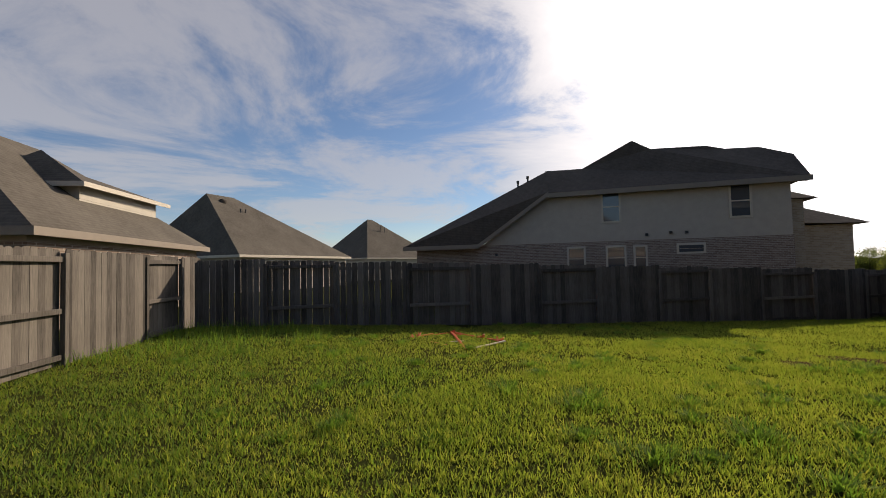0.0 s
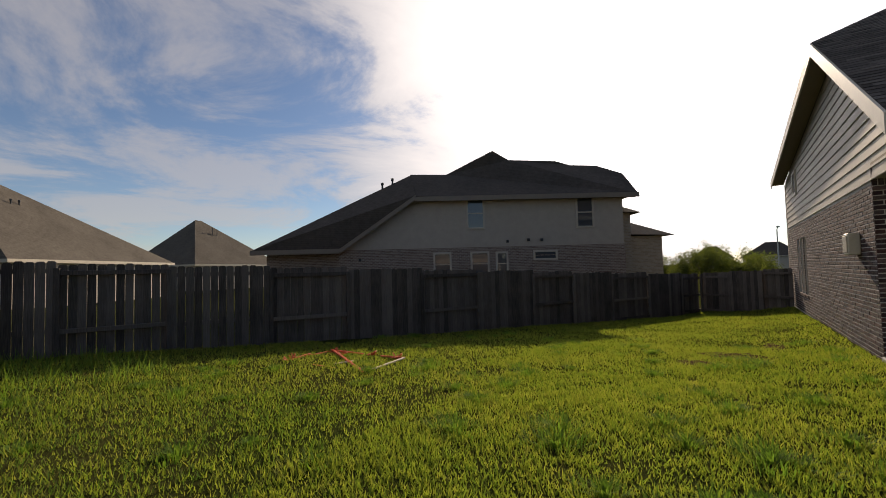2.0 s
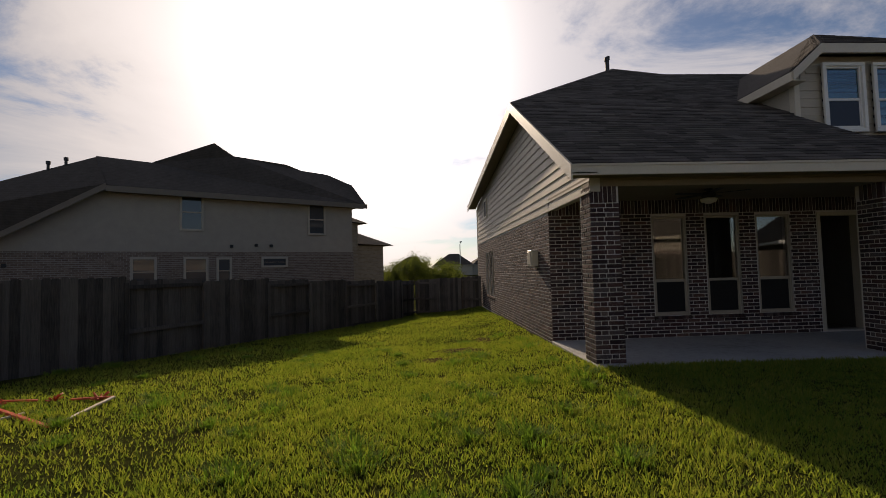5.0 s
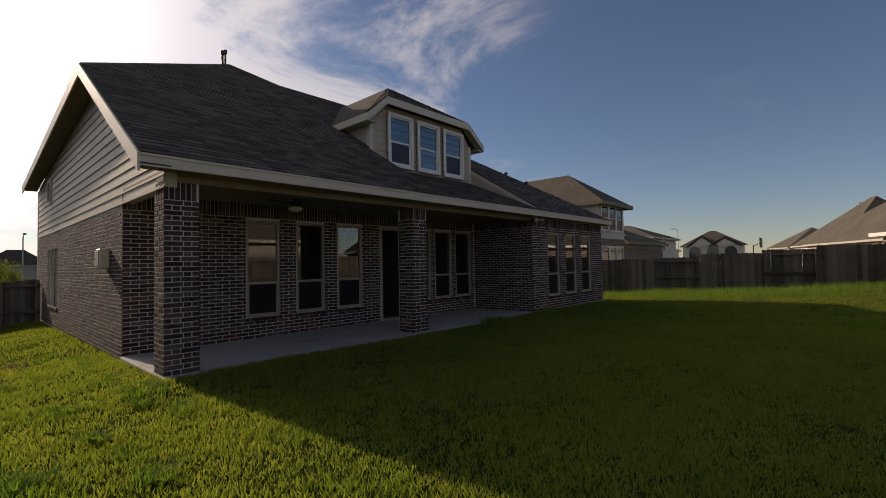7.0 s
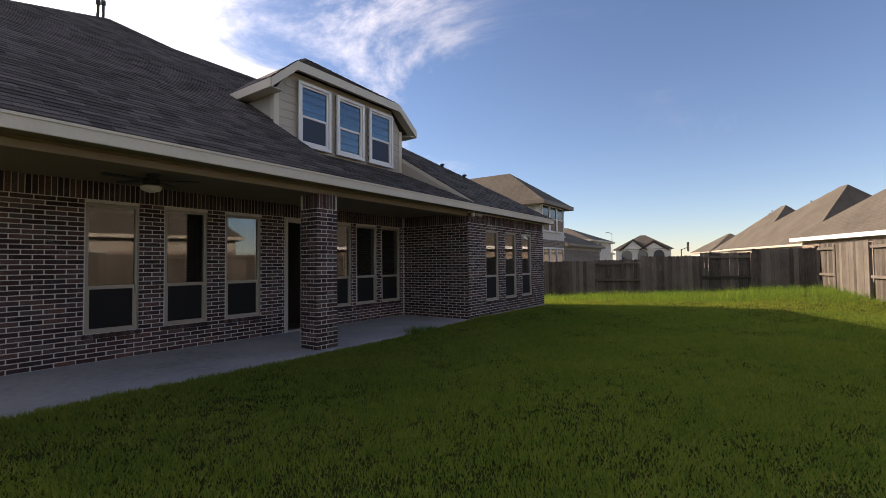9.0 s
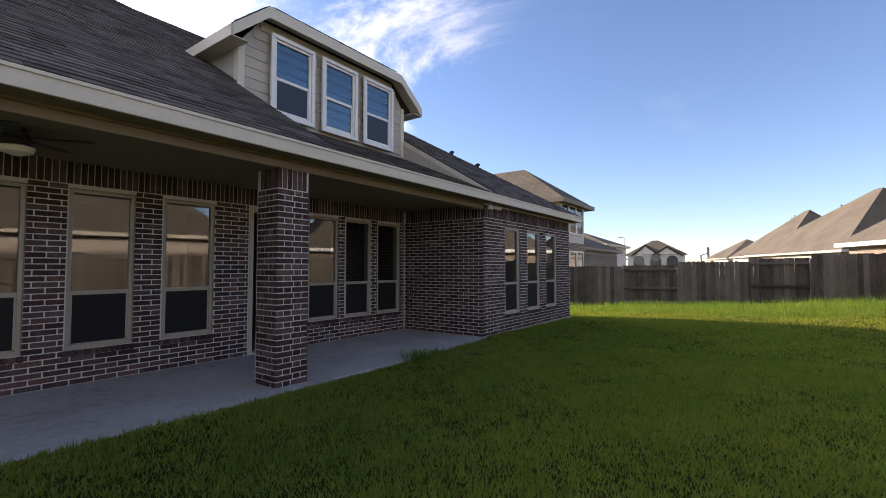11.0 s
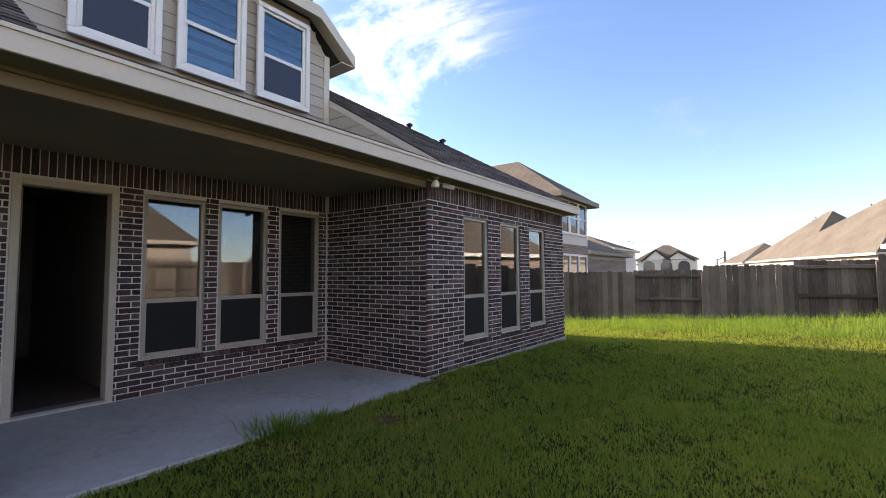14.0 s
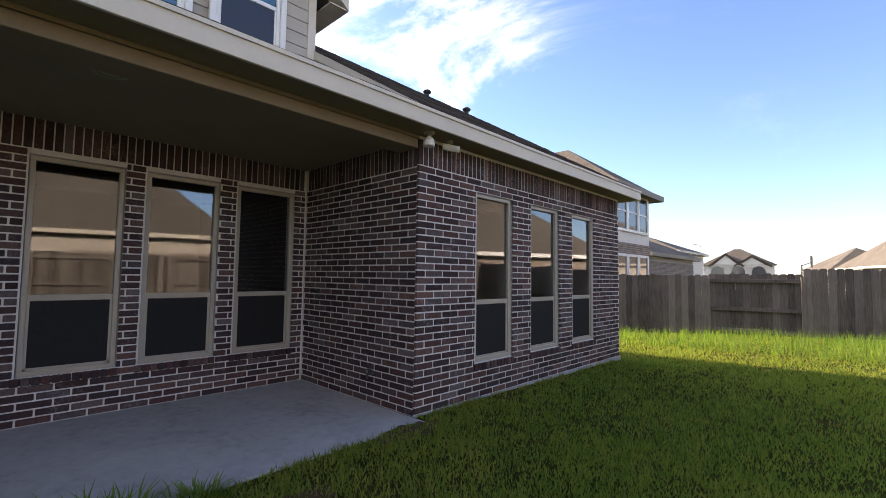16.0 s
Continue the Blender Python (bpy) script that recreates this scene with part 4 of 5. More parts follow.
nr.add([(-10.85, -0.45, 2.52), (-6.75, -0.45, 2.52), (-3.2, -0.45, 4.95), (-3.5, 2.1, 6.46), (-3.5, 6.0, 6.46), (-10.85, 8.4, 2.52), (-3.2, 8.4, 4.95)], [(0, 1, 2, 3), (0, 3, 4, 5), (4, 6, 5), (0, 5, 1)])
nr.ob("roof", ROOF_DARK, NB)
Shape().box((-3.2, -0.48, 4.66), (7.33, -0.45, 4.88)).prism([Vector((-6.75, -0.48, 2.55)), Vector((-3.2, -0.48, 4.97)), Vector((-3.2, -0.48, 4.75)), Vector((-6.75, -0.48, 2.33))], (0, 0.03, 0)).box((-10.87, -0.48, 2.33), (-6.75, -0.45, 2.55)).ob("fascia", BROWN, NB)
Shape().box((-3.2, -0.45, 4.7), (7.3, 0.03, 4.72)).ob("soffit", SOFFIT, NB)
win_part(NB, pose(-0.74, 0.02, 3.42), 0.70, 1.36)
win_part(NB, pose(4.52, 0.02, 3.38), 0.70, 1.32)
for u, w_, z0, h_ in ((-2.36, 0.68, 1.2, 0.98), (-0.6, 0.72, 1.2, 0.98), (0.6, 0.42, 1.2, 0.96), (2.4, 0.98, 1.88, 0.30)):
    win_part(NB, pose(u, -0.01, z0), w_, h_)
for u, z0 in ((1.1, 2.72), (2.1, 2.78), (2.74, 2.76), (-5.9, 2.0)):
    Shape().box((u - 0.06, -0.08, z0 - 0.06), (u + 0.06, 0.04, z0 + 0.06), bevel=0.01).ob("wall_vent", DARKPIPE, NB)
roof_pipes(NB, ((-4.95, 1.5, 5.3, 0.62), (-4.45, 1.7, 5.55, 0.62)))
# stone entrance wing at the far corner
Shape().box((6.77, 1.0, -1.0), (7.5, 7.0, 4.1)).box((7.5, 2.6, -1.0), (9.9, 7.0, 3.0)).ob("wall", STONE, NB)
ps = Shape()
ps.add([(7.1, 2.2, 3.1), (10.4, 2.2, 3.0), (10.4, 7.4, 3.0), (7.1, 7.4, 3.1), (7.1, 4.4, 4.3), (8.7, 4.4, 4.0)], [(0, 1, 5, 4), (1, 2, 5), (2, 3, 4, 5), (3, 0, 4), (0, 3, 2, 1)])
ps.add([(6.7, 0.6, 4.1), (7.9, 0.6, 4.05), (7.9, 5.0, 4.05), (6.7, 5.0, 4.1), (6.7, 2.5, 4.9)], [(0, 1, 4), (1, 2, 4), (2, 3, 4), (0, 3, 2, 1)])
ps.ob("roof", ROOF_DARK, NB)


# house beyond the left fence, with a dormer facing the yard
H1 = hip_house("brown-roofed house behind the fence, roof dormer", pose(0.04, 15.78, 0, 0, 0, 61.3), 10.3, 9.0, 2.65, 6.3, ROOF_FAR, STUCCO, inset=(3.0, 3.2), fascia=BROWN, brick_h=2.3)
Shape().prism([Vector((4.1, 1.3, 3.1)), Vector((9.2, 1.3, 3.1)), Vector((9.2, 1.3, 4.5)), Vector((4.1, 1.3, 4.42))], (0, 3.0, 0)).ob("dormer_wall", SIDING, H1)
for k in range(6):
    Shape().prism([Vector((4.08, 1.3, 3.4 + 0.18 * k)), Vector((9.22, 1.3, 3.4 + 0.18 * k)), Vector((9.22, 1.3, 3.57 + 0.18 * k)), Vector((4.08, 1.3, 3.57 + 0.18 * k))], (0, -0.016, 0)).ob("plank", SIDING, H1)
sh = Shape()
sh.add([(3.7, 0.95, 4.42), (9.75, 0.95, 4.5), (9.75, 4.6, 4.5), (3.7, 4.6, 4.42), (5.0, 3.0, 5.75), (7.6, 4.2, 5.75)], [(0, 1, 5, 4), (1, 2, 5), (2, 3, 4, 5), (3, 0, 4), (0, 3, 2, 1)])
sh.ob("dormer_roof", ROOF_FAR, H1)
Shape().prism([Vector((3.68, 0.92, 4.44)), Vector((9.77, 0.92, 4.52)), Vector((9.77, 0.92, 4.36)), Vector((3.68, 0.92, 4.28))], (0, 0.03, 0)).box((3.68, 0.95, 4.28), (3.71, 4.6, 4.44)).ob("fascia", TAN, H1)
roof_pipes(H1, ((4.2, 4.2, 5.9, 0.62), (4.6, 4.2, 5.9, 0.62)))
H2 = hip_house("brown-roofed house with vent pipes beyond the fence", pose(10.1, 38.9, 0, 0, 0, 31), 14.6, 12.0, 2.8, 8.4, ROOF_FAR, STUCCO, inset=(2.1, 9.5))
roof_pipes(H2, ((4.2, 4.2, 6.3, 0.8), (4.8, 4.2, 6.3, 0.8), (7.2, 4.6, 6.0, 0.8), (7.7, 4.6, 5.9, 0.8)))
for u, zz in ((3.2, 7.9), (5.4, 7.1)):
    Shape().lathe([(0.32, -0.1), (0.34, 0.12), (0.2, 0.26), (0.02, 0.3)], (u, 5.3, zz - 0.2), 12).ob("roof_vent", ROOF_DARK, H2)
H3 = hip_house("far brown-roofed house behind the back fence", pose(31.4, 58.0, 0, 0, 0, 14), 15.0, 11.0, 3.0, 9.2, ROOF_FAR, STUCCO, inset=(5.0, 9.0))
roof_pipes(H3, ((6.0, 3.5, 6.8, 1.2), (6.8, 3.5, 6.7, 1.2)))

# neighbour past the end of our house: its hipped upper floor looks over the yard
NR = hip_house("two-storey neighbour with brown hipped roof", pose(20.6, -20.4, 0, 0, 0, 180), 9.0, 3.7, 4.75, 6.75, ROOF_FAR, STUCCO_W, inset=(2.0, 2.6), fascia=BROWN, brick_h=2.7)
for u in (0.35, 1.4, 2.45):
    win_part(NR, pose(9.02, u, 3.2, 0, 0, 90), 0.85, 1.3, WHITE)
    win_part(NR, pose(9.02, u, 0.6, 0, 0, 90), 0.85, 1.6, WHITE)
N2 = hip_house("brown-roofed house further down the row", pose(24.5, -31.0, 0, 0, 0, 180), 10.4, 9.0, 2.9, 5.1, ROOF_FAR, STUCCO, inset=(4.0, 4.4), fascia=BROWN, brick_h=2.4)
Shape().prism([Vector((7.2, 1.6, 2.9)), Vector((10.1, 1.6, 2.9)), Vector((8.6, 1.6, 4.3))], (0, 1.2, 0)).ob("gable", STUCCO_W, N2)
N3 = hip_house("pale two-storey house further down the row", pose(28.5, -48.0, 0, 0, 0, 180), 11.0, 9.0, 4.0, 5.7, ROOF_FAR, STUCCO_W, inset=(4.0, 4.0))
win_part(N3, pose(11.02, 3.6, 2.6, 0, 0, 90), 0.9, 1.1, WHITE)
N4 = hip_house("far brown-roofed house further down the row", pose(33.0, -66.0, 0, 0, 0, 180), 11.0, 9.0, 2.9, 4.6, ROOF_FAR, STUCCO_W, inset=(4.0, 4.0))

# far pale house with arched windows, seen over the fence
FH = thing("house", "far two-storey pale house with dark gables and arched windows", "house", "neighbouring houses", at=pose(29.2, -106.5, -0.4, 0, 0, 194.0))
# local: front faces the yard on local -y
Shape().box((0, 0, -0.3), (11.5, 9, 4.7)).ob("wall", STUCCO_W, FH)
for x0, x1, zt in ((1.2, 6.2, 6.6), (5.4, 10.6, 6.2)):
    xm = (x0 + x1) / 2
    Shape().prism([Vector((x0, -0.3, 4.4)), Vector((x1, -0.3, 4.4)), Vector((xm, -0.3, zt))], (0, 4, 0)).ob("gable", STUCCO_W, FH)
    Shape().prism([Vector((x0 - 0.4, -0.6, 4.3)), Vector((xm, -0.6, zt + 0.1)), Vector((xm, -0.6, zt + 0.5)), Vector((x0 - 0.4, -0.6, 4.7))], (0, 5, 0)).prism([Vector((x1 + 0.4, -0.6, 4.3)), Vector((xm, -0.6, zt + 0.1)), Vector((xm, -0.6, zt + 0.5)), Vector((x1 + 0.4, -0.6, 4.7))], (0, 5, 0)).ob("roof", ROOF_DARK, FH)
sf = Shape()
sf.add([(-0.6, -0.4, 4.7), (12.1, -0.4, 4.7), (12.1, 9.6, 4.7), (-0.6, 9.6, 4.7), (5.4, 4.6, 8.1), (6.6, 4.6, 8.1)], [(0, 1, 5, 4), (1, 2, 5), (2, 3, 4, 5), (3, 0, 4), (0, 3, 2, 1)])
sf.ob("roof", ROOF_FAR, FH)
for u in (1.2, 4.6, 7.9):
    arch = [Vector((u + 1.1 + 1.1 * math.cos(a), -0.34, 3.4 + 1.1 * math.sin(a))) for a in np.linspace(0, math.pi, 9)] + [Vector((u, -0.34, 1.2)), Vector((u + 2.2, -0.34, 1.2))]
    Shape().prism(arch, (0, 0.06, 0)).ob("window", PANE_FAR, FH)

# row of brown roofs on the yard's far side
RA = hip_house("brown-roofed house with pale fascia beyond the fence", pose(0.2, -31.6, 0, 0, 0, 114.5), 15.0, 11.0, 2.75, 7.4, ROOF_FAR, STUCCO, inset=(5.2, 5.0), fascia=WHITE, brick_h=2.4)
RB = hip_house("brown-roofed house further down the row", pose(5.5, -68.4, 0, 0, 0, 112), 19.0, 11.0, 3.0, 8.8, ROOF_FAR, STUCCO, inset=(13.6, 4.3))
RC = hip_house("brown-roofed house further down the row", pose(8.2, -87.1, 0, 0, 0, 112), 16.0, 11.0, 3.2, 9.3, ROOF_FAR, STUCCO_W, inset=(10.2, 4.5))
RD = hip_house("far brown-roofed house at the end of the row", pose(13.4, -104.0, 0, 0, 0, 112), 11.0, 10.0, 3.2, 6.7, ROOF_FAR, STUCCO_W, inset=(5.0, 5.0))
for hh, sp in ((RB, ((8.0, 4.6, 6.0, 0.9), (9.2, 4.6, 6.4, 1.0), (10.2, 4.6, 6.9, 0.9))), (RC, ((8.2, 4.8, 7.6, 0.9), (9.0, 4.8, 7.9, 0.9)))):
    roof_pipes(hh, sp)
# the house over the side fence that the patio windows mirror
RE = hip_house("brown-roofed brick house across the side fence", pose(-9.5, -15.0, 0, 0, 0, 105), 13.0, 10.0, 3.4, 8.4, ROOF_FAR, STUCCO, inset=(5.0, 5.0), brick_h=2.4)
RF = hip_house("two-storey pale house across the side fence", pose(-13.0, 3.0, 0, 0, 0, 100), 11.0, 10.0, 5.6, 9.0, ROOF_FAR, STUCCO_W, inset=(5.0, 5.0), brick_h=2.6)
for hh in (RE, RF):
    win_part(hh, pose(2.0, 10.02, 0.8, 0, 0, 0), 1.0, 1.5)
    win_part(hh, pose(7.0, -0.03, 0.8), 1.0, 1.5)
# roofs past the side yard
for x, y, a, w_ in ((150, -12, 90, 12), (158, -24, 95, 12), (165, 2, 88, 11)):
    hip_house("far brown-roofed house past the side yard", pose(x, y, 0, 0, 0, a), w_, 10, 3.0, 6.6, ROOF_DARK, STUCCO, inset=(4, 5))


# ---- street things far off ----
def street_lamp(x, y, h, arm):
    e = thing("street_lamp", "tall thin grey street lamp in the distance", "street lamp", at=(x, y, 0))
    Shape().tube((0, 0, -0.2), (0, 0, h), 0.09, 8, 0.05).tube((0, 0, h), (arm, 0, h + 0.25), 0.04, 8).ob("pole", GREYMETAL, e)
    Shape().box((arm - 0.1, -0.14, h + 0.16), (arm + 0.5, 0.14, h + 0.3), bevel=0.03).ob("lamp_head", GREYMETAL, e)


street_lamp(24.7, -85.6, 6.8, 0.6)
street_lamp(62.0, -1.4, 4.9, -1.6)
bp = thing("basketball_hoop", "dark basketball hoop on a pole in the distance", "hoop", at=(9.7, -58.0, -0.3))
Shape().tube((0, 0, -0.2), (0, 0, 3.2), 0.06, 8).tube((0, 0, 3.1), (-0.7, 0, 3.4), 0.04, 8).ob("pole", DARKPIPE, bp)
Shape().box((-0.75, -0.9, 2.9), (-0.7, 0.9, 4.0), bevel=0.01).ob("backboard", DARKPIPE, bp)


# ---- trees beyond the side fence ----
def tree(x, y, h, spread, seed, label="bushy olive-green tree behind the fence"):
    rnd = random.Random(seed)
    e = thing("tree", label, "tree", "trees behind the fence", at=(x, y, -0.9))
    wood = Shape()
    wood.tube((0, 0, 0), (0.05, 0.02, h * 0.4), 0.09 * h / 4, 8, 0.05 * h / 4)
    tips = []
    for k in range(16):
        a, r = rnd.uniform(0, 6.28), spread * rnd.uniform(0.2, 1.0)
        z0, z1 = h * rnd.uniform(0.12, 0.4), h * (0.40 + 0.60 * rnd.random() * (1.0 - 0.35 * r / spread))
        p, q = Vector((0.02, 0.0, z0)), Vector((r * math.cos(a), r * math.sin(a), z1))
        wood.tube(p, q, 0.026 * h / 4, 6, 0.008)
        tips.append(q)
        for j in range(3):
            d = p.lerp(q, rnd.uniform(0.45, 0.85))
            t = d + Vector((rnd.gauss(0, 0.3), rnd.gauss(0, 0.3), rnd.uniform(-0.1, 0.45))) * spread * 0.6
            wood.tube(d, t, 0.010, 5, 0.004)
            tips.append(t)
    wood.ob("trunk", BARK, e)
    vs, fs = [], []
    for c0 in tips:
        size = spread * rnd.uniform(0.14, 0.3)
        for k in range(rnd.randrange(50, 130)):
            c = c0 + Vector((rnd.gauss(0, 0.6), rnd.gauss(0, 0.6), rnd.gauss(0, 0.5))) * size
            t = Vector((rnd.gauss(0, 1), rnd.gauss(0, 1), rnd.gauss(0.3, 1))).normalized()
            b = t.orthogonal().normalized()
            L, w_ = rnd.uniform(0.07, 0.15), rnd.uniform(0.02, 0.045)
            n = len(vs)
            vs += [tuple(c), tuple(c + t * L * 0.5 + b * w_), tuple(c + t * L), tuple(c + t * L * 0.5 - b * w_)]
            fs.append((n, n + 1, n + 2, n + 3))
    me = bpy.data.meshes.new("leaves")
    me.from_pydata(vs, [], fs)
    me.materials.append(LEAF)
    tagged(part(e, "leaves", me), kind="stuff")


for k, (x, y, h, sp) in enumerate(((41.0, 7.6, 3.3, 1.3), (43.0, 6.2, 3.6, 1.5), (42.0, 4.7, 4.1, 1.6), (44.0, 3.4, 4.4, 1.6), (42.0, 2.2, 3.3, 1.3), (46.0, 0.6, 3.4, 1.5))):
    tree(x, y, h, sp, 20 + k)


# ---- small things on the house ----
# wall box on the side wall
wb = thing("utility_box", "beige utility box on the brick side wall", "box", at=(11.75, Y_SIDE, 1.5))
Shape().box((-0.18, 0.0, 0.0), (0.18, 0.16, 0.36), bevel=0.015).ob("case", TRIM, wb)
Shape().box((-0.15, 0.161, 0.04), (0.15, 0.175, 0.32), bevel=0.004).ob("lid", TAN, wb)
# flood lamp and camera under the eave corner
fl = thing("security_light", "twin-head security light under the eave corner", "lamp", at=(XO - 0.16, -8.30, EAVE_LO + 0.02))
Shape().lathe([(0.05, 0.0), (0.055, -0.02), (0.02, -0.04), (0.015, -0.07)], (0, 0, 0)).ob("base", ALMOND, fl)
Shape().lathe([(0.02, -0.05), (0.045, -0.07), (0.06, -0.11), (0.06, -0.14), (0.05, -0.15)], (0.0, 0.0, 0), 16).ob("lamp_head", LAMPGLASS, fl)
sc = thing("security_camera", "small pale security camera under the eave", "camera unit", at=(XO - 0.10, -8.66, EAVE_LO + 0.02))
Shape().lathe([(0.04, 0.0), (0.04, -0.02), (0.018, -0.03), (0.018, -0.06)], (0, 0, 0), 12).ob("mount", ALMOND, sc)
Shape().tube((0.04, 0.05, -0.06), (-0.10, -0.05, -0.10), 0.035, 12).ob("body", WHITE, sc)


tap = thing("hose_tap", "small dark garden tap on the brick wall", "tap", at=(9.15, Y_REC, 0.32))
Shape().tube((0, -0.01, 0), (0, 0.07, 0), 0.014, 10).tube((0, 0.07, 0.015), (0, 0.085, -0.05), 0.012, 10).ob("spout", DARKPIPE, tap)
Shape().tube((0, 0.055, 0.0), (0, 0.055, 0.045), 0.007, 8).lathe([(0.0, 0.0), (0.026, 0.004), (0.026, 0.012), (0.0, 0.016)], (0, 0.055, 0.045), 12).ob("handle", DARKPIPE, tap)


# ceiling fan with a glass bowl
def ceiling_fan(x, y):
    e = thing("ceiling_fan", "dark bronze ceiling fan with a pale glass bowl", "fan", at=(x, y, CEIL))
    Shape().lathe([(0.07, 0.0), (0.07, -0.02), (0.03, -0.03), (0.03, -0.05), (0.10, -0.06), (0.12, -0.12), (0.09, -0.16)], (0, 0, 0)).ob("motor", DARKPIPE, e)
    Shape().lathe([(0.09, -0.161), (0.14, -0.18), (0.12, -0.23), (0.04, -0.26)], (0, 0, 0)).ob("bowl", LAMPGLASS, e)
    bl = Shape().prism([Vector((0.12, -0.045, -0.095)), Vector((0.58, -0.065, -0.09)), Vector((0.62, 0.0, -0.085)), Vector((0.58, 0.065, -0.08)), Vector((0.12, 0.045, -0.085))], (0, 0, 0.008)).mesh("blade", DARKPIPE)
    for k in range(5):
        part(e, "blade", bl, pose(0, 0, 0, 0, 0, 72 * k + 20))


ceiling_fan(9.45, -1.25)
rl = thing("ceiling_light", "small round recessed light in the patio ceiling", "lamp", at=(9.0, -5.85, CEIL))
Shape().lathe([(0.11, -0.001), (0.11, -0.012), (0.085, -0.016), (0.08, -0.004)], (0, 0, 0), 24).ob("trim_ring", ALMOND, rl)
# vents on our own roof
for x, y, zz in ((17.25, -2.95, roof_z(17.25) - 0.05), (17.65, -3.2, roof_z(17.65) - 0.05)):
    e = thing("vent_pipe", "thin dark vent pipe on the roof", "pipe", "roof vent pipes", at=(x, y, zz))
    hh = 0.42
    Shape().tube((0, 0, 0), (0, 0, hh), 0.04, 10).tube((0, 0, hh - 0.02), (0, 0, hh + 0.1), 0.065, 10).ob("pipe", DARKPIPE, e)


for x, y in ((11.2, -11.05), (10.55, -11.45)):
    e = thing("roof_vent", "small dark vent cap beside the roof hip", "vent", "roof vents", at=(x, y, roof_z(x) - 0.04))
    Shape().tube((0, 0, 0), (0, 0, 0.12), 0.04, 10).lathe([(0.07, 0.0), (0.08, 0.03), (0.04, 0.06), (0.01, 0.07)], (0, 0, 0.10), 12).ob("cap", DARKPIPE, e)


# ---- orange lath frame lying in the grass ----
def lath(name, label, a, b, r, mat, cat="frame"):
    a, b = Vector(a), Vector(b)
    o = Shape().box((0, -r, -r * 0.6), ((b - a).length, r, r * 0.6), bevel=r * 0.25).ob(name, mat)
    o.matrix_basis = Matrix.Translation(a) @ (b - a).to_track_quat("X", "Z").to_matrix().to_4x4()
    return tagged(o, label, cat, "broken lath frame pieces")


zt = -0.10
FA, FB, FC, FD = (6.95, 9.75, zt), (8.0, 9.75, zt + 0.02), (7.95, 7.9, zt + 0.03), (6.88, 7.85, zt)
lath("orange_lath", "bent orange plastic lath lying in grass", FA, (7.5, 9.76, zt + 0.03), 0.025, ORANGE)
lath("orange_lath", "long orange lath lying across the grass", (7.85, 9.5, zt + 0.04), FD, 0.028, ORANGE)
lath("orange_lath", "short orange lath half hidden in grass", FB, (8.0, 8.9, zt + 0.01), 0.02, ORANGE)
lath("orange_lath", "orange lath half hidden in grass", (8.02, 8.5, zt), FC, 0.02, ORANGE)
lath("orange_lath", "thin orange lath half hidden in grass", (6.95, 9.5, zt), (6.9, 8.5, zt), 0.018, ORANGE)
lath("orange_lath", "thin orange lath half hidden in grass", (7.3, 9.76, zt), (7.85, 9.72, zt + 0.01), 0.018, ORANGE)
lath("pale_lath", "pale wooden lath lying in grass", FD, FC, 0.022, PALEWOOD)
lath("pale_lath", "short pale lath lying in grass", (7.15, 8.75, zt), (7.4, 8.55, zt + 0.02), 0.02, PALEWOOD)
for k, (x, y) in enumerate(((6.97, 9.72), (7.15, 9.78), (7.9, 9.6), (7.75, 9.2), (7.98, 8.1), (8.0, 8.7))):
    s = Shape()
    rnd = random.Random(k)
    for j in range(9):
        a = rnd.uniform(0, 6.28)
        s.tube((0, 0, 0), (0.10 * math.cos(a), 0.10 * math.sin(a), rnd.uniform(0.02, 0.10)), 0.012, 6)
    o = s.ob("orange_netting", ORANGE)
    o.location = (x, y, zt - 0.01)
    tagged(o, "crumpled orange netting on the grass", "netting", "netting scraps")


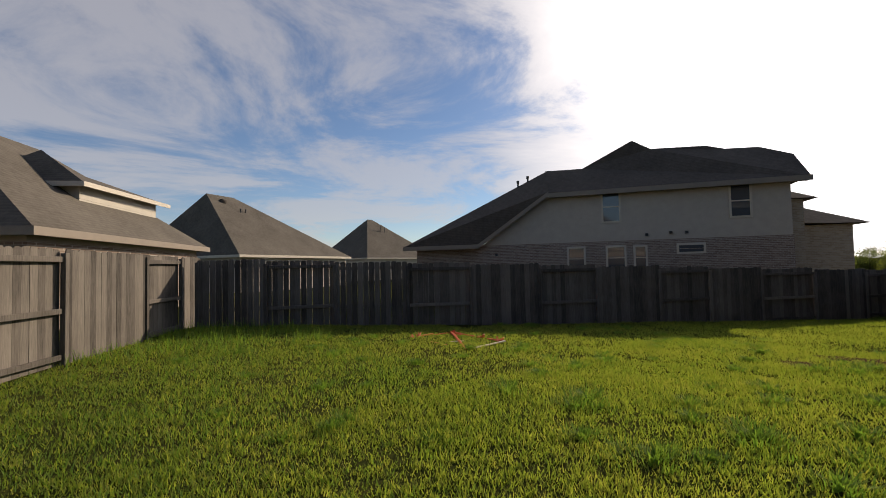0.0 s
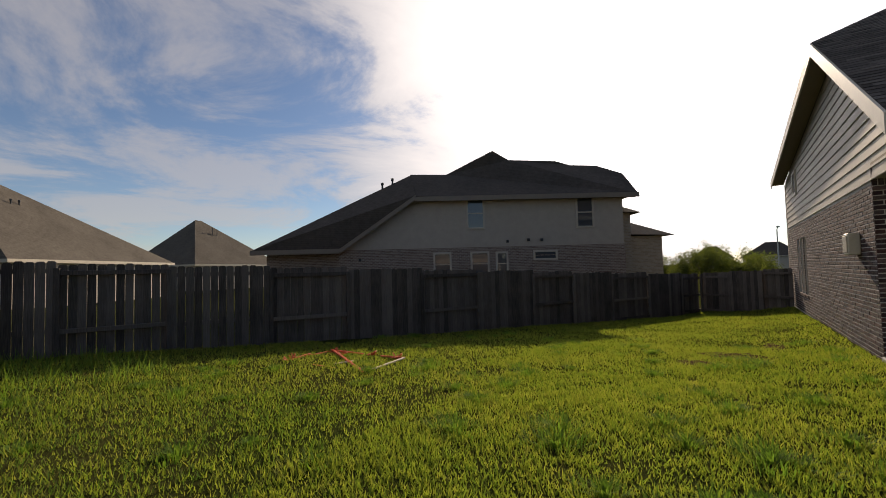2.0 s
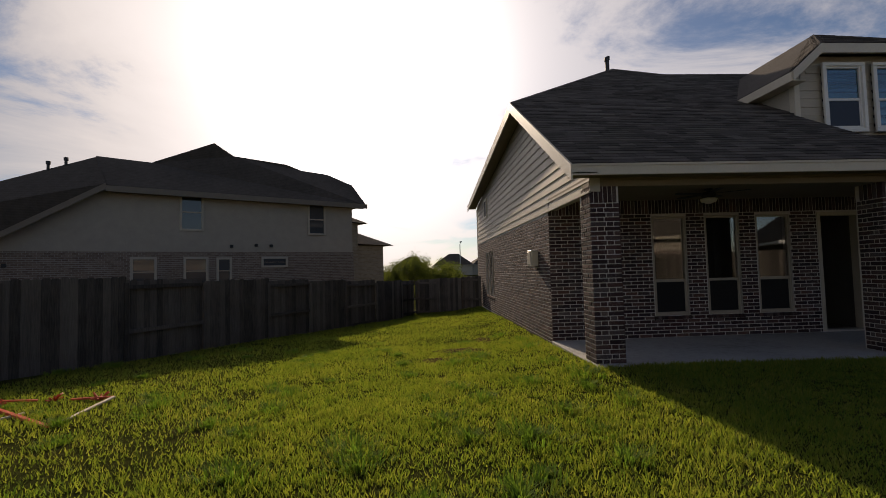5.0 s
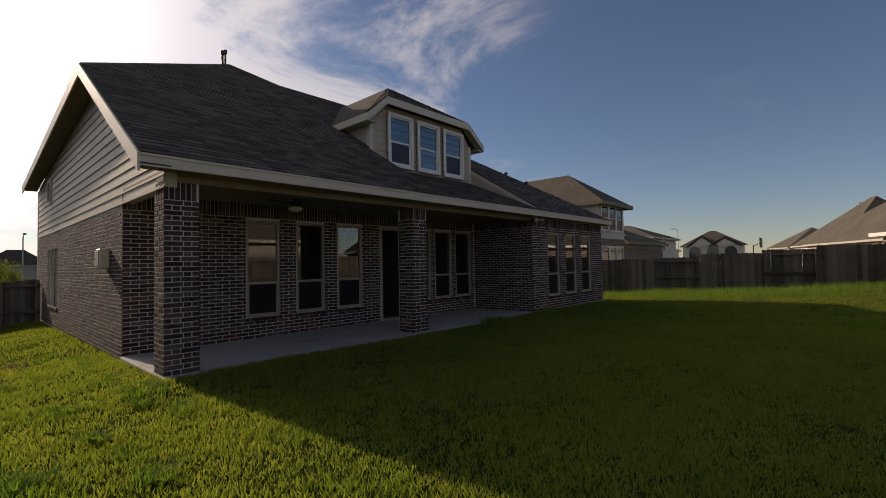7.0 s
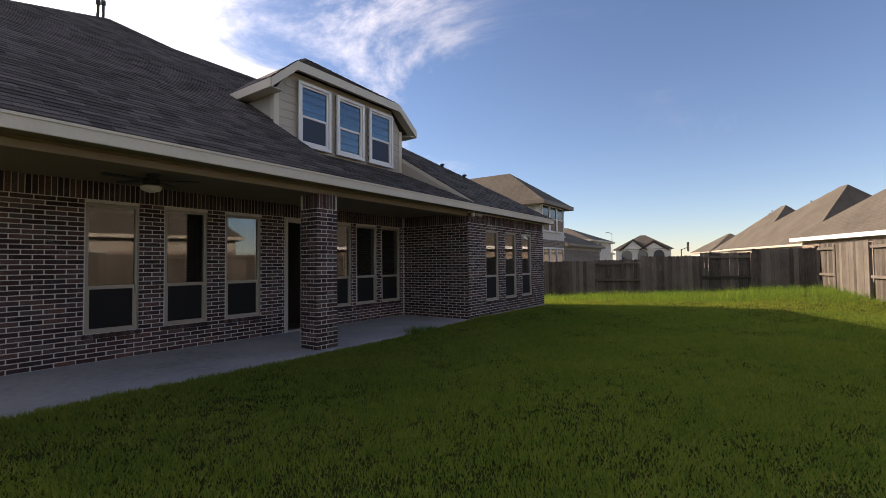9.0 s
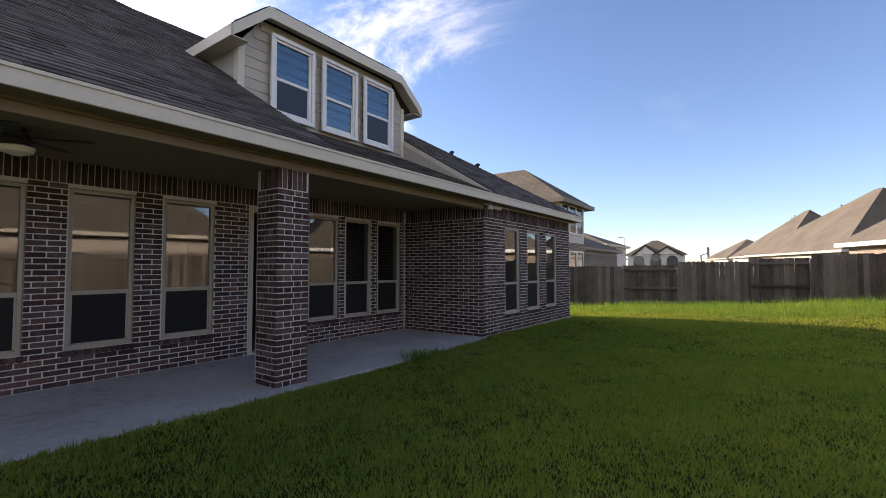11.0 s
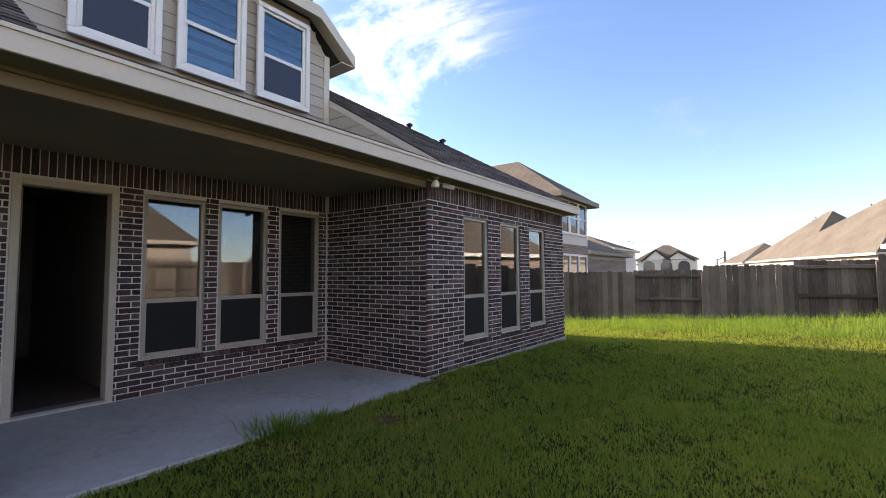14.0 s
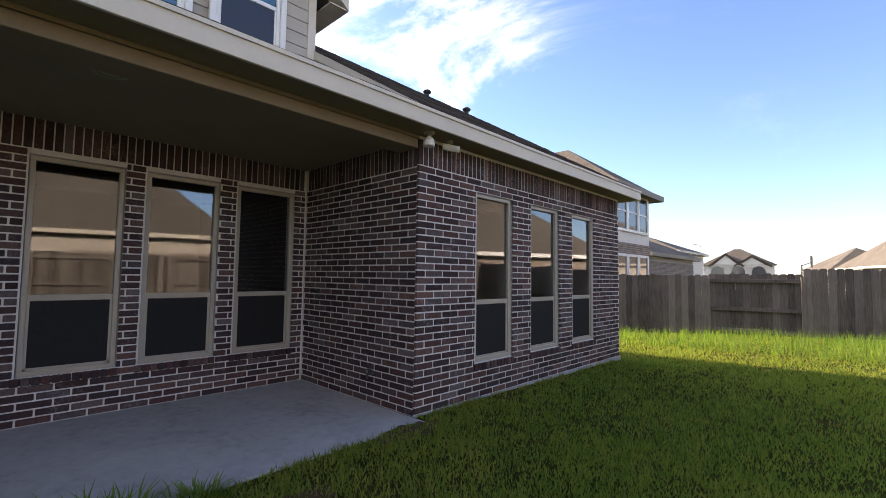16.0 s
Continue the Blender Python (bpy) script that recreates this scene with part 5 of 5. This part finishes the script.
# ---- grass ----
def grass(name, spans, mat, hmin, hmax, width, seed, label, lean=0.55):
    """Blades of grass over rectangles (x0, x1, y0, y1, blades in a square metre)."""
    rng = np.random.default_rng(seed)
    px, py = [], []
    for x0, x1, y0, y1, dens in spans:
        n = int((x1 - x0) * (y1 - y0) * dens)
        px.append(rng.uniform(x0, x1, n)), py.append(rng.uniform(y0, y1, n))
    px, py = np.concatenate(px), np.concatenate(py)
    back = (px - BACK_A[0]) * 0.451 + (py - BACK_A[1]) * 0.893
    left = (px - CORNER[0]) * LEFT_D.y - (py - CORNER[1]) * LEFT_D.x
    f2 = -(px - F2_A[0]) * 0.174 + (py - F2_A[1]) * 0.985
    keep = (back < -0.02) & (left > 0.05) & (f2 > 0.05)
    keep &= ~((px > 8.31) & (py > Y_REC - 0.01) & (py < Y_SIDE + 0.04)) & ~((px > XO - 0.01) & (py > Y_END) & (py <= Y_REC))
    # thin, worn patches
    worn = 0.5 + 0.25 * np.sin(1.7 * px + 0.6 * py) * np.sin(1.1 * py - 0.8 * px + 2) + 0.25 * np.sin(4.1 * px + 1) * np.sin(3.7 * py)
    wx, wy = px + 0.10 * np.sin(5 * py + 1.3 * px), py + 0.10 * np.sin(4.3 * px + 2)
    clump = 0.5 + 0.3 * np.sin(11 * wx + 3 * wy) * np.sin(9.5 * wy - 2.5 * wx + 1) + 0.3 * np.sin(23 * wx - 5 * wy) * np.sin(21 * wy + 7 * wx)
    worn = np.clip(0.55 * worn + 0.55 * clump, 0, 1.1)
    keep &= rng.uniform(0, 1, len(px)) < np.clip(0.16 + 1.1 * worn, 0, 1)
    px, py, worn = px[keep], py[keep], worn[keep]
    n = len(px)
    gz = ground_np(px, py) - 0.006
    a = rng.uniform(0, 2 * np.pi, n)
    h = rng.uniform(hmin, hmax, n) * (0.45 + 0.95 * worn)
    w = rng.uniform(0.6, 1.2, n) * width
    la = rng.uniform(0, 2 * np.pi, n)
    ln = h * rng.uniform(0.1, lean * 1.6, n)
    v = np.empty((n, 3, 3), np.float32)
    v[:, 0] = np.stack([px - np.cos(a) * w, py - np.sin(a) * w, gz], 1)
    v[:, 1] = np.stack([px + np.cos(a) * w, py + np.sin(a) * w, gz], 1)
    v[:, 2] = np.stack([px + np.cos(la) * ln, py + np.sin(la) * ln, gz + h], 1)
    me = bpy.data.meshes.new(name)
    me.vertices.add(n * 3)
    me.vertices.foreach_set("co", v.ravel())
    me.loops.add(n * 3)
    me.loops.foreach_set("vertex_index", np.arange(n * 3, dtype=np.int32))
    me.polygons.add(n)
    me.polygons.foreach_set("loop_start", np.arange(0, n * 3, 3, dtype=np.int32))
    me.update(calc_edges=True)
    me.materials.append(mat)
    return tagged(new(name, me), label, "grass", kind="stuff")


grass("grass_blades", [(1.0, 8.6, -9.5, 6.0, 3400), (8.4, 12.0, 1.2, 6.5, 1500), (-2.5, 9.0, 6.0, 16.5, 1300), (9.0, 23.3, 1.0, 10.5, 900), (-6.0, -2.5, -10, 6.0, 500), (-2.5, 1.0, -10, 6.0, 1900), (-5.0, 13.0, -23.0, -9.5, 1250)], BLADE, 0.030, 0.074, 0.0080, 5, "short yellow-green lawn grass with worn patches")
grass("tall_grass", [(-4.5, 12.5, -22.8, -15.3, 260), (-2.0, 5.5, 10.5, 16.5, 160)], TUFT, 0.12, 0.28, 0.008, 6, "longer uncut grass along the fence", 0.4)


# first two spans: lusher grass; last: shade by the house, coloured in with greener blades
grass("lush_grass", [(-2.5, 3.2, 2.0, 10.5, 520), (3.2, 5.5, 6.5, 12.5, 360), (-2.5, 8.2, -14, 0.6, 900)], TUFT, 0.035, 0.085, 0.007, 8, "darker green lush grass patches, and green blades colouring the house's shade")


def tuft(x, y, r, h, n, seed, label="coarse dark green grass tuft in the lawn"):
    rnd = random.Random(seed)
    s = Shape()
    for k in range(n):
        a = rnd.uniform(0, 6.28)
        q = r * rnd.random() ** 0.8 * (1.0 + 0.45 * math.sin(2 * a + seed) + 0.3 * math.sin(5 * a + 2 * seed))
        cx, cy = q * math.cos(a), q * math.sin(a)
        L, l = h * rnd.uniform(0.5, 1.0), h * rnd.uniform(0.2, 0.9)
        b = a + rnd.uniform(-0.8, 0.8)
        w_ = rnd.uniform(0.004, 0.007)
        dx, dy = math.cos(b), math.sin(b)
        s.add([(cx - dy * w_, cy + dx * w_, 0), (cx + dy * w_, cy - dx * w_, 0), (cx + dx * l * 0.4 + dy * w_ * 0.8, cy + dy * l * 0.4 - dx * w_ * 0.8, L * 0.6), (cx + dx * l * 0.4 - dy * w_ * 0.8, cy + dy * l * 0.4 + dx * w_ * 0.8, L * 0.6), (cx + dx * l, cy + dy * l, L * 0.85)], [(0, 1, 2, 3), (3, 2, 4)])
    me = bpy.data.meshes.new("grass_tuft")
    me.from_pydata(s.v, [], s.f)
    me.materials.append(TUFT)
    o = new("grass_tuft", me)
    o.location = (x, y, ground_z(x, y) - 0.01)
    return tagged(o, label, "grass", "grass tufts")


rnd = random.Random(77)
for k, (x, y, r, h) in enumerate(((8.24, -5.85, 0.24, 0.24), (8.24, -6.3, 0.15, 0.16), (8.1, 1.62, 0.3, 0.12), (7.0, 1.5, 0.2, 0.12), (4.89, 3.23, 0.30, 0.15), (5.50, 4.40, 0.22, 0.14), (5.42, 5.34, 0.24, 0.14), (5.97, 2.88, 0.30, 0.15), (7.22, 5.65, 0.20, 0.13), (7.62, 7.20, 0.26, 0.14), (6.50, 3.70, 0.20, 0.13), (4.83, 3.85, 0.16, 0.13), (6.70, 2.35, 0.20, 0.13), (5.83, 4.48, 0.30, 0.15))):
    tuft(x, y, r, h, int(900 * r), 100 + k)
for k in range(80):
    tuft(rnd.uniform(2.2, 13), rnd.uniform(1.4, 10.5), rnd.uniform(0.08, 0.24), rnd.uniform(0.08, 0.14), 150, 300 + k)
# bare soil by the patio corner and in the worn lane
for x, y, rx, ry in ((8.22, -8.05, 0.16, 0.42), (7.85, -6.75, 0.2, 0.28), (11.0, 2.9, 0.35, 0.8), (10.1, 3.6, 0.3, 0.3), (12.3, 2.4, 0.5, 0.25)):
    s = Shape()
    rr = random.Random(int(x * 100))
    ring = [(rx * math.cos(t) * rr.uniform(0.7, 1.15), ry * math.sin(t) * rr.uniform(0.7, 1.15), 0.004) for t in np.linspace(0, 6.283, 22)[:-1]]
    s.add([(0, 0, 0.03)] + ring, [(0, i + 1, (i + 1) % 21 + 1) for i in range(21)])
    o = s.ob("soil_patch", DIRT)
    o.location = (x, y, ground_z(x, y) - 0.0)
    tagged(o, "bare reddish brown soil patch in the lawn", "soil", "soil patches")


# ---- bricks, last ----
COURSE, BL, BH, HEAD = 0.0714, 0.254, 0.0582, 0.0155


def brick_shape(L, h, depth):
    return Shape().box((0, 0, 0), (depth, L, h), bevel=0.0045)


BRICK_FULL = brick_shape(BL - HEAD, BH, 0.03).mesh("brick", BRICK)
BRICK_HALF = brick_shape(BL / 2 - HEAD, BH, 0.03).mesh("brick", BRICK)


def brick_wall(parent, m, length, z0, z1, holes, singles, soldier=None, seed=0, edge=0.0):
    """Running bond on the plane local x = 0, bricks along local y. singles(y, z) picks those that are objects of their own."""
    rnd = random.Random(seed)
    joined = Shape()
    count = 0
    zt = z1 - (0.235 if soldier else 0.0)

    def lay(y, zz, L, h, depth=0.03):
        nonlocal count
        j = rnd.uniform(-0.002, 0.0025)
        if abs(L - (BL - HEAD)) < 1e-6 and abs(h - BH) < 1e-6 and count < 290 and singles(y, zz):
            part(parent, "brick", BRICK_FULL, m @ pose(-j, y, zz, rnd.uniform(-0.4, 0.4), 0, 0))
            count += 1
        else:
            joined.box((-j, y, zz), (depth - j, y + L, zz + h), m, bevel=0.0045)

    def clear(a, b, zz, h):
        """Pieces of the course a..b that are not in an opening."""
        out = [(a, b)]
        for h0, h1, lo, hi in holes:
            if zz + h > lo + 0.012 and zz < hi - 0.012:
                out = [q for p, r in out for q in ((p, min(r, h0)), (max(p, h1), r)) if q[1] - q[0] > 0.02]
        return out

    zz, k = z0, 0
    while zz + BH <= zt + 0.01:
        y = -BL * (0.5 if k % 2 else 0.0)
        while y < length:
            a, b = max(y, edge), min(y + BL, length - edge)
            if b - a > 0.03:
                for p, q in clear(a, b, zz, BH):
                    lay(p, zz, q - p - HEAD, BH)
            y += BL
        zz += COURSE
        k += 1
    if soldier:
        y = edge
        while y + 0.06 <= length - edge + 0.005:
            for p, q in clear(y, y + COURSE, zt, 0.225):
                if q - p > 0.05:
                    joined.box((rnd.uniform(-0.002, 0.002), p, zz), (0.03, p + 0.0605, z1), m, bevel=0.004)
            y += COURSE
    for h0, h1, lo, hi in holes:
        if lo > 0.2:
            # rowlock sill, a little proud
            y = h0 - 0.03
            while y + 0.06 < h1 + 0.04:
                joined.box((-0.022, y, lo - 0.075), (0.055, y + 0.0605, lo - 0.006), m, bevel=0.004)
                y += COURSE
    bw = joined.ob("brickwork", BRICK, parent)
    tagged(bw, kind="stuff")


# local y runs along world -y for walls facing -x
def face_minus_x(x, y0):
    return Matrix(((1, 0, 0, x), (0, -1, 0, y0), (0, 0, 1, 0), (0, 0, 0, 1)))


def face_plus_y(x0, y):
    return Matrix(((0, 1, 0, x0), (-1, 0, 0, y), (0, 0, 1, 0), (0, 0, 0, 1)))


hol = lambda hs, y0: [(y0 - b, y0 - a, lo, hi) for a, b, lo, hi in hs]
tagged(Shape().box((XO - 0.012, Y_END - 0.01, -0.3), (XO + 0.004, Y_REC, 0.018), bevel=0.004).ob("foundation", CONCRETE), "pale concrete footing under the brick wall", "foundation", kind="structure")
brick_wall(wall_bump, face_minus_x(XO, Y_REC), Y_REC - Y_END, 0.022, CEIL, hol(bump_holes, Y_REC), lambda y, zz: y < 1.3, True, 1)
brick_wall(wall_return, face_plus_y(XO + 0.032, Y_REC), XI - XO - 0.033, 0.004, CEIL, [], lambda y, zz: True, True, 2)
brick_wall(wall_patio, face_minus_x(XI, Y_SIDE), Y_SIDE - Y_REC - 0.002, 0.004, CEIL, hol(inner_holes, Y_SIDE), lambda y, zz: y > 4.5, True, 3)
brick_wall(wall_side, face_plus_y(XI + 0.032, Y_SIDE), FAR_X - XI - 0.04, -0.1, 2.58, [(a - XI - 0.032, b - XI - 0.032, lo, hi) for a, b, lo, hi in SIDE_WIN], lambda y, zz: y < 2.0, False, 4)
for k, (a, b, lo, hi) in enumerate(SIDE_WIN):
    e = thing(f"window_{k + 13}", "narrow dark window in the brick side wall", "window", kind="structure")
    Shape().box((a, Y_SIDE - 0.09, lo), (b, Y_SIDE - 0.05, lo + 0.05)).box((a, Y_SIDE - 0.09, hi - 0.05), (b, Y_SIDE - 0.05, hi)).box((a, Y_SIDE - 0.09, lo + 0.05), (a + 0.05, Y_SIDE - 0.05, hi - 0.05)).box((b - 0.05, Y_SIDE - 0.09, lo + 0.05), (b, Y_SIDE - 0.05, hi - 0.05)).ob("frame", ALMOND, e)
    Shape().box((a + 0.05, Y_SIDE - 0.08, lo + 0.05), (b - 0.05, Y_SIDE - 0.07, hi - 0.05)).ob("pane", SCREEN, e)
def pillar_face(parent, m, length, z0, z1, seed):
    rnd = random.Random(seed)
    full = BL - HEAD
    short = (length - full - 2 * HEAD) / 2
    joined = Shape()
    zz, k = z0, 0
    while zz + BH <= z1 - 0.235 + 0.01:
        row = [full, short, short] if k % 2 else [short, short, full]
        y = 0.0
        for L in row:
            j = rnd.uniform(-0.002, 0.0025)
            if L == full:
                part(parent, "brick", BRICK_FULL, m @ pose(-j, y, zz, rnd.uniform(-0.4, 0.4), 0, 0))
            else:
                joined.box((-j, y, zz), (0.03 - j, y + L, zz + BH), m, bevel=0.0045)
            y += L + HEAD
        zz += COURSE
        k += 1
    y = 0.0
    while y + 0.055 <= length + 0.005:
        joined.box((rnd.uniform(-0.002, 0.002), y, zz), (0.03, min(y + 0.0585, length), z1), m, bevel=0.004)
        y += 0.0715
    tagged(joined.ob("brickwork", BRICK, parent), kind="stuff")


for p in PIL:
    for k, m in enumerate((face_minus_x(-0.23, 0.23), face_plus_y(-0.198, 0.23), Matrix(((0, -1, 0, 0.198), (1, 0, 0, -0.23), (0, 0, 1, 0), (0, 0, 0, 1))))):
        pillar_face(p, m, 0.46 if k == 0 else 0.396, 0.004, CEIL - 0.10, 7 + k)
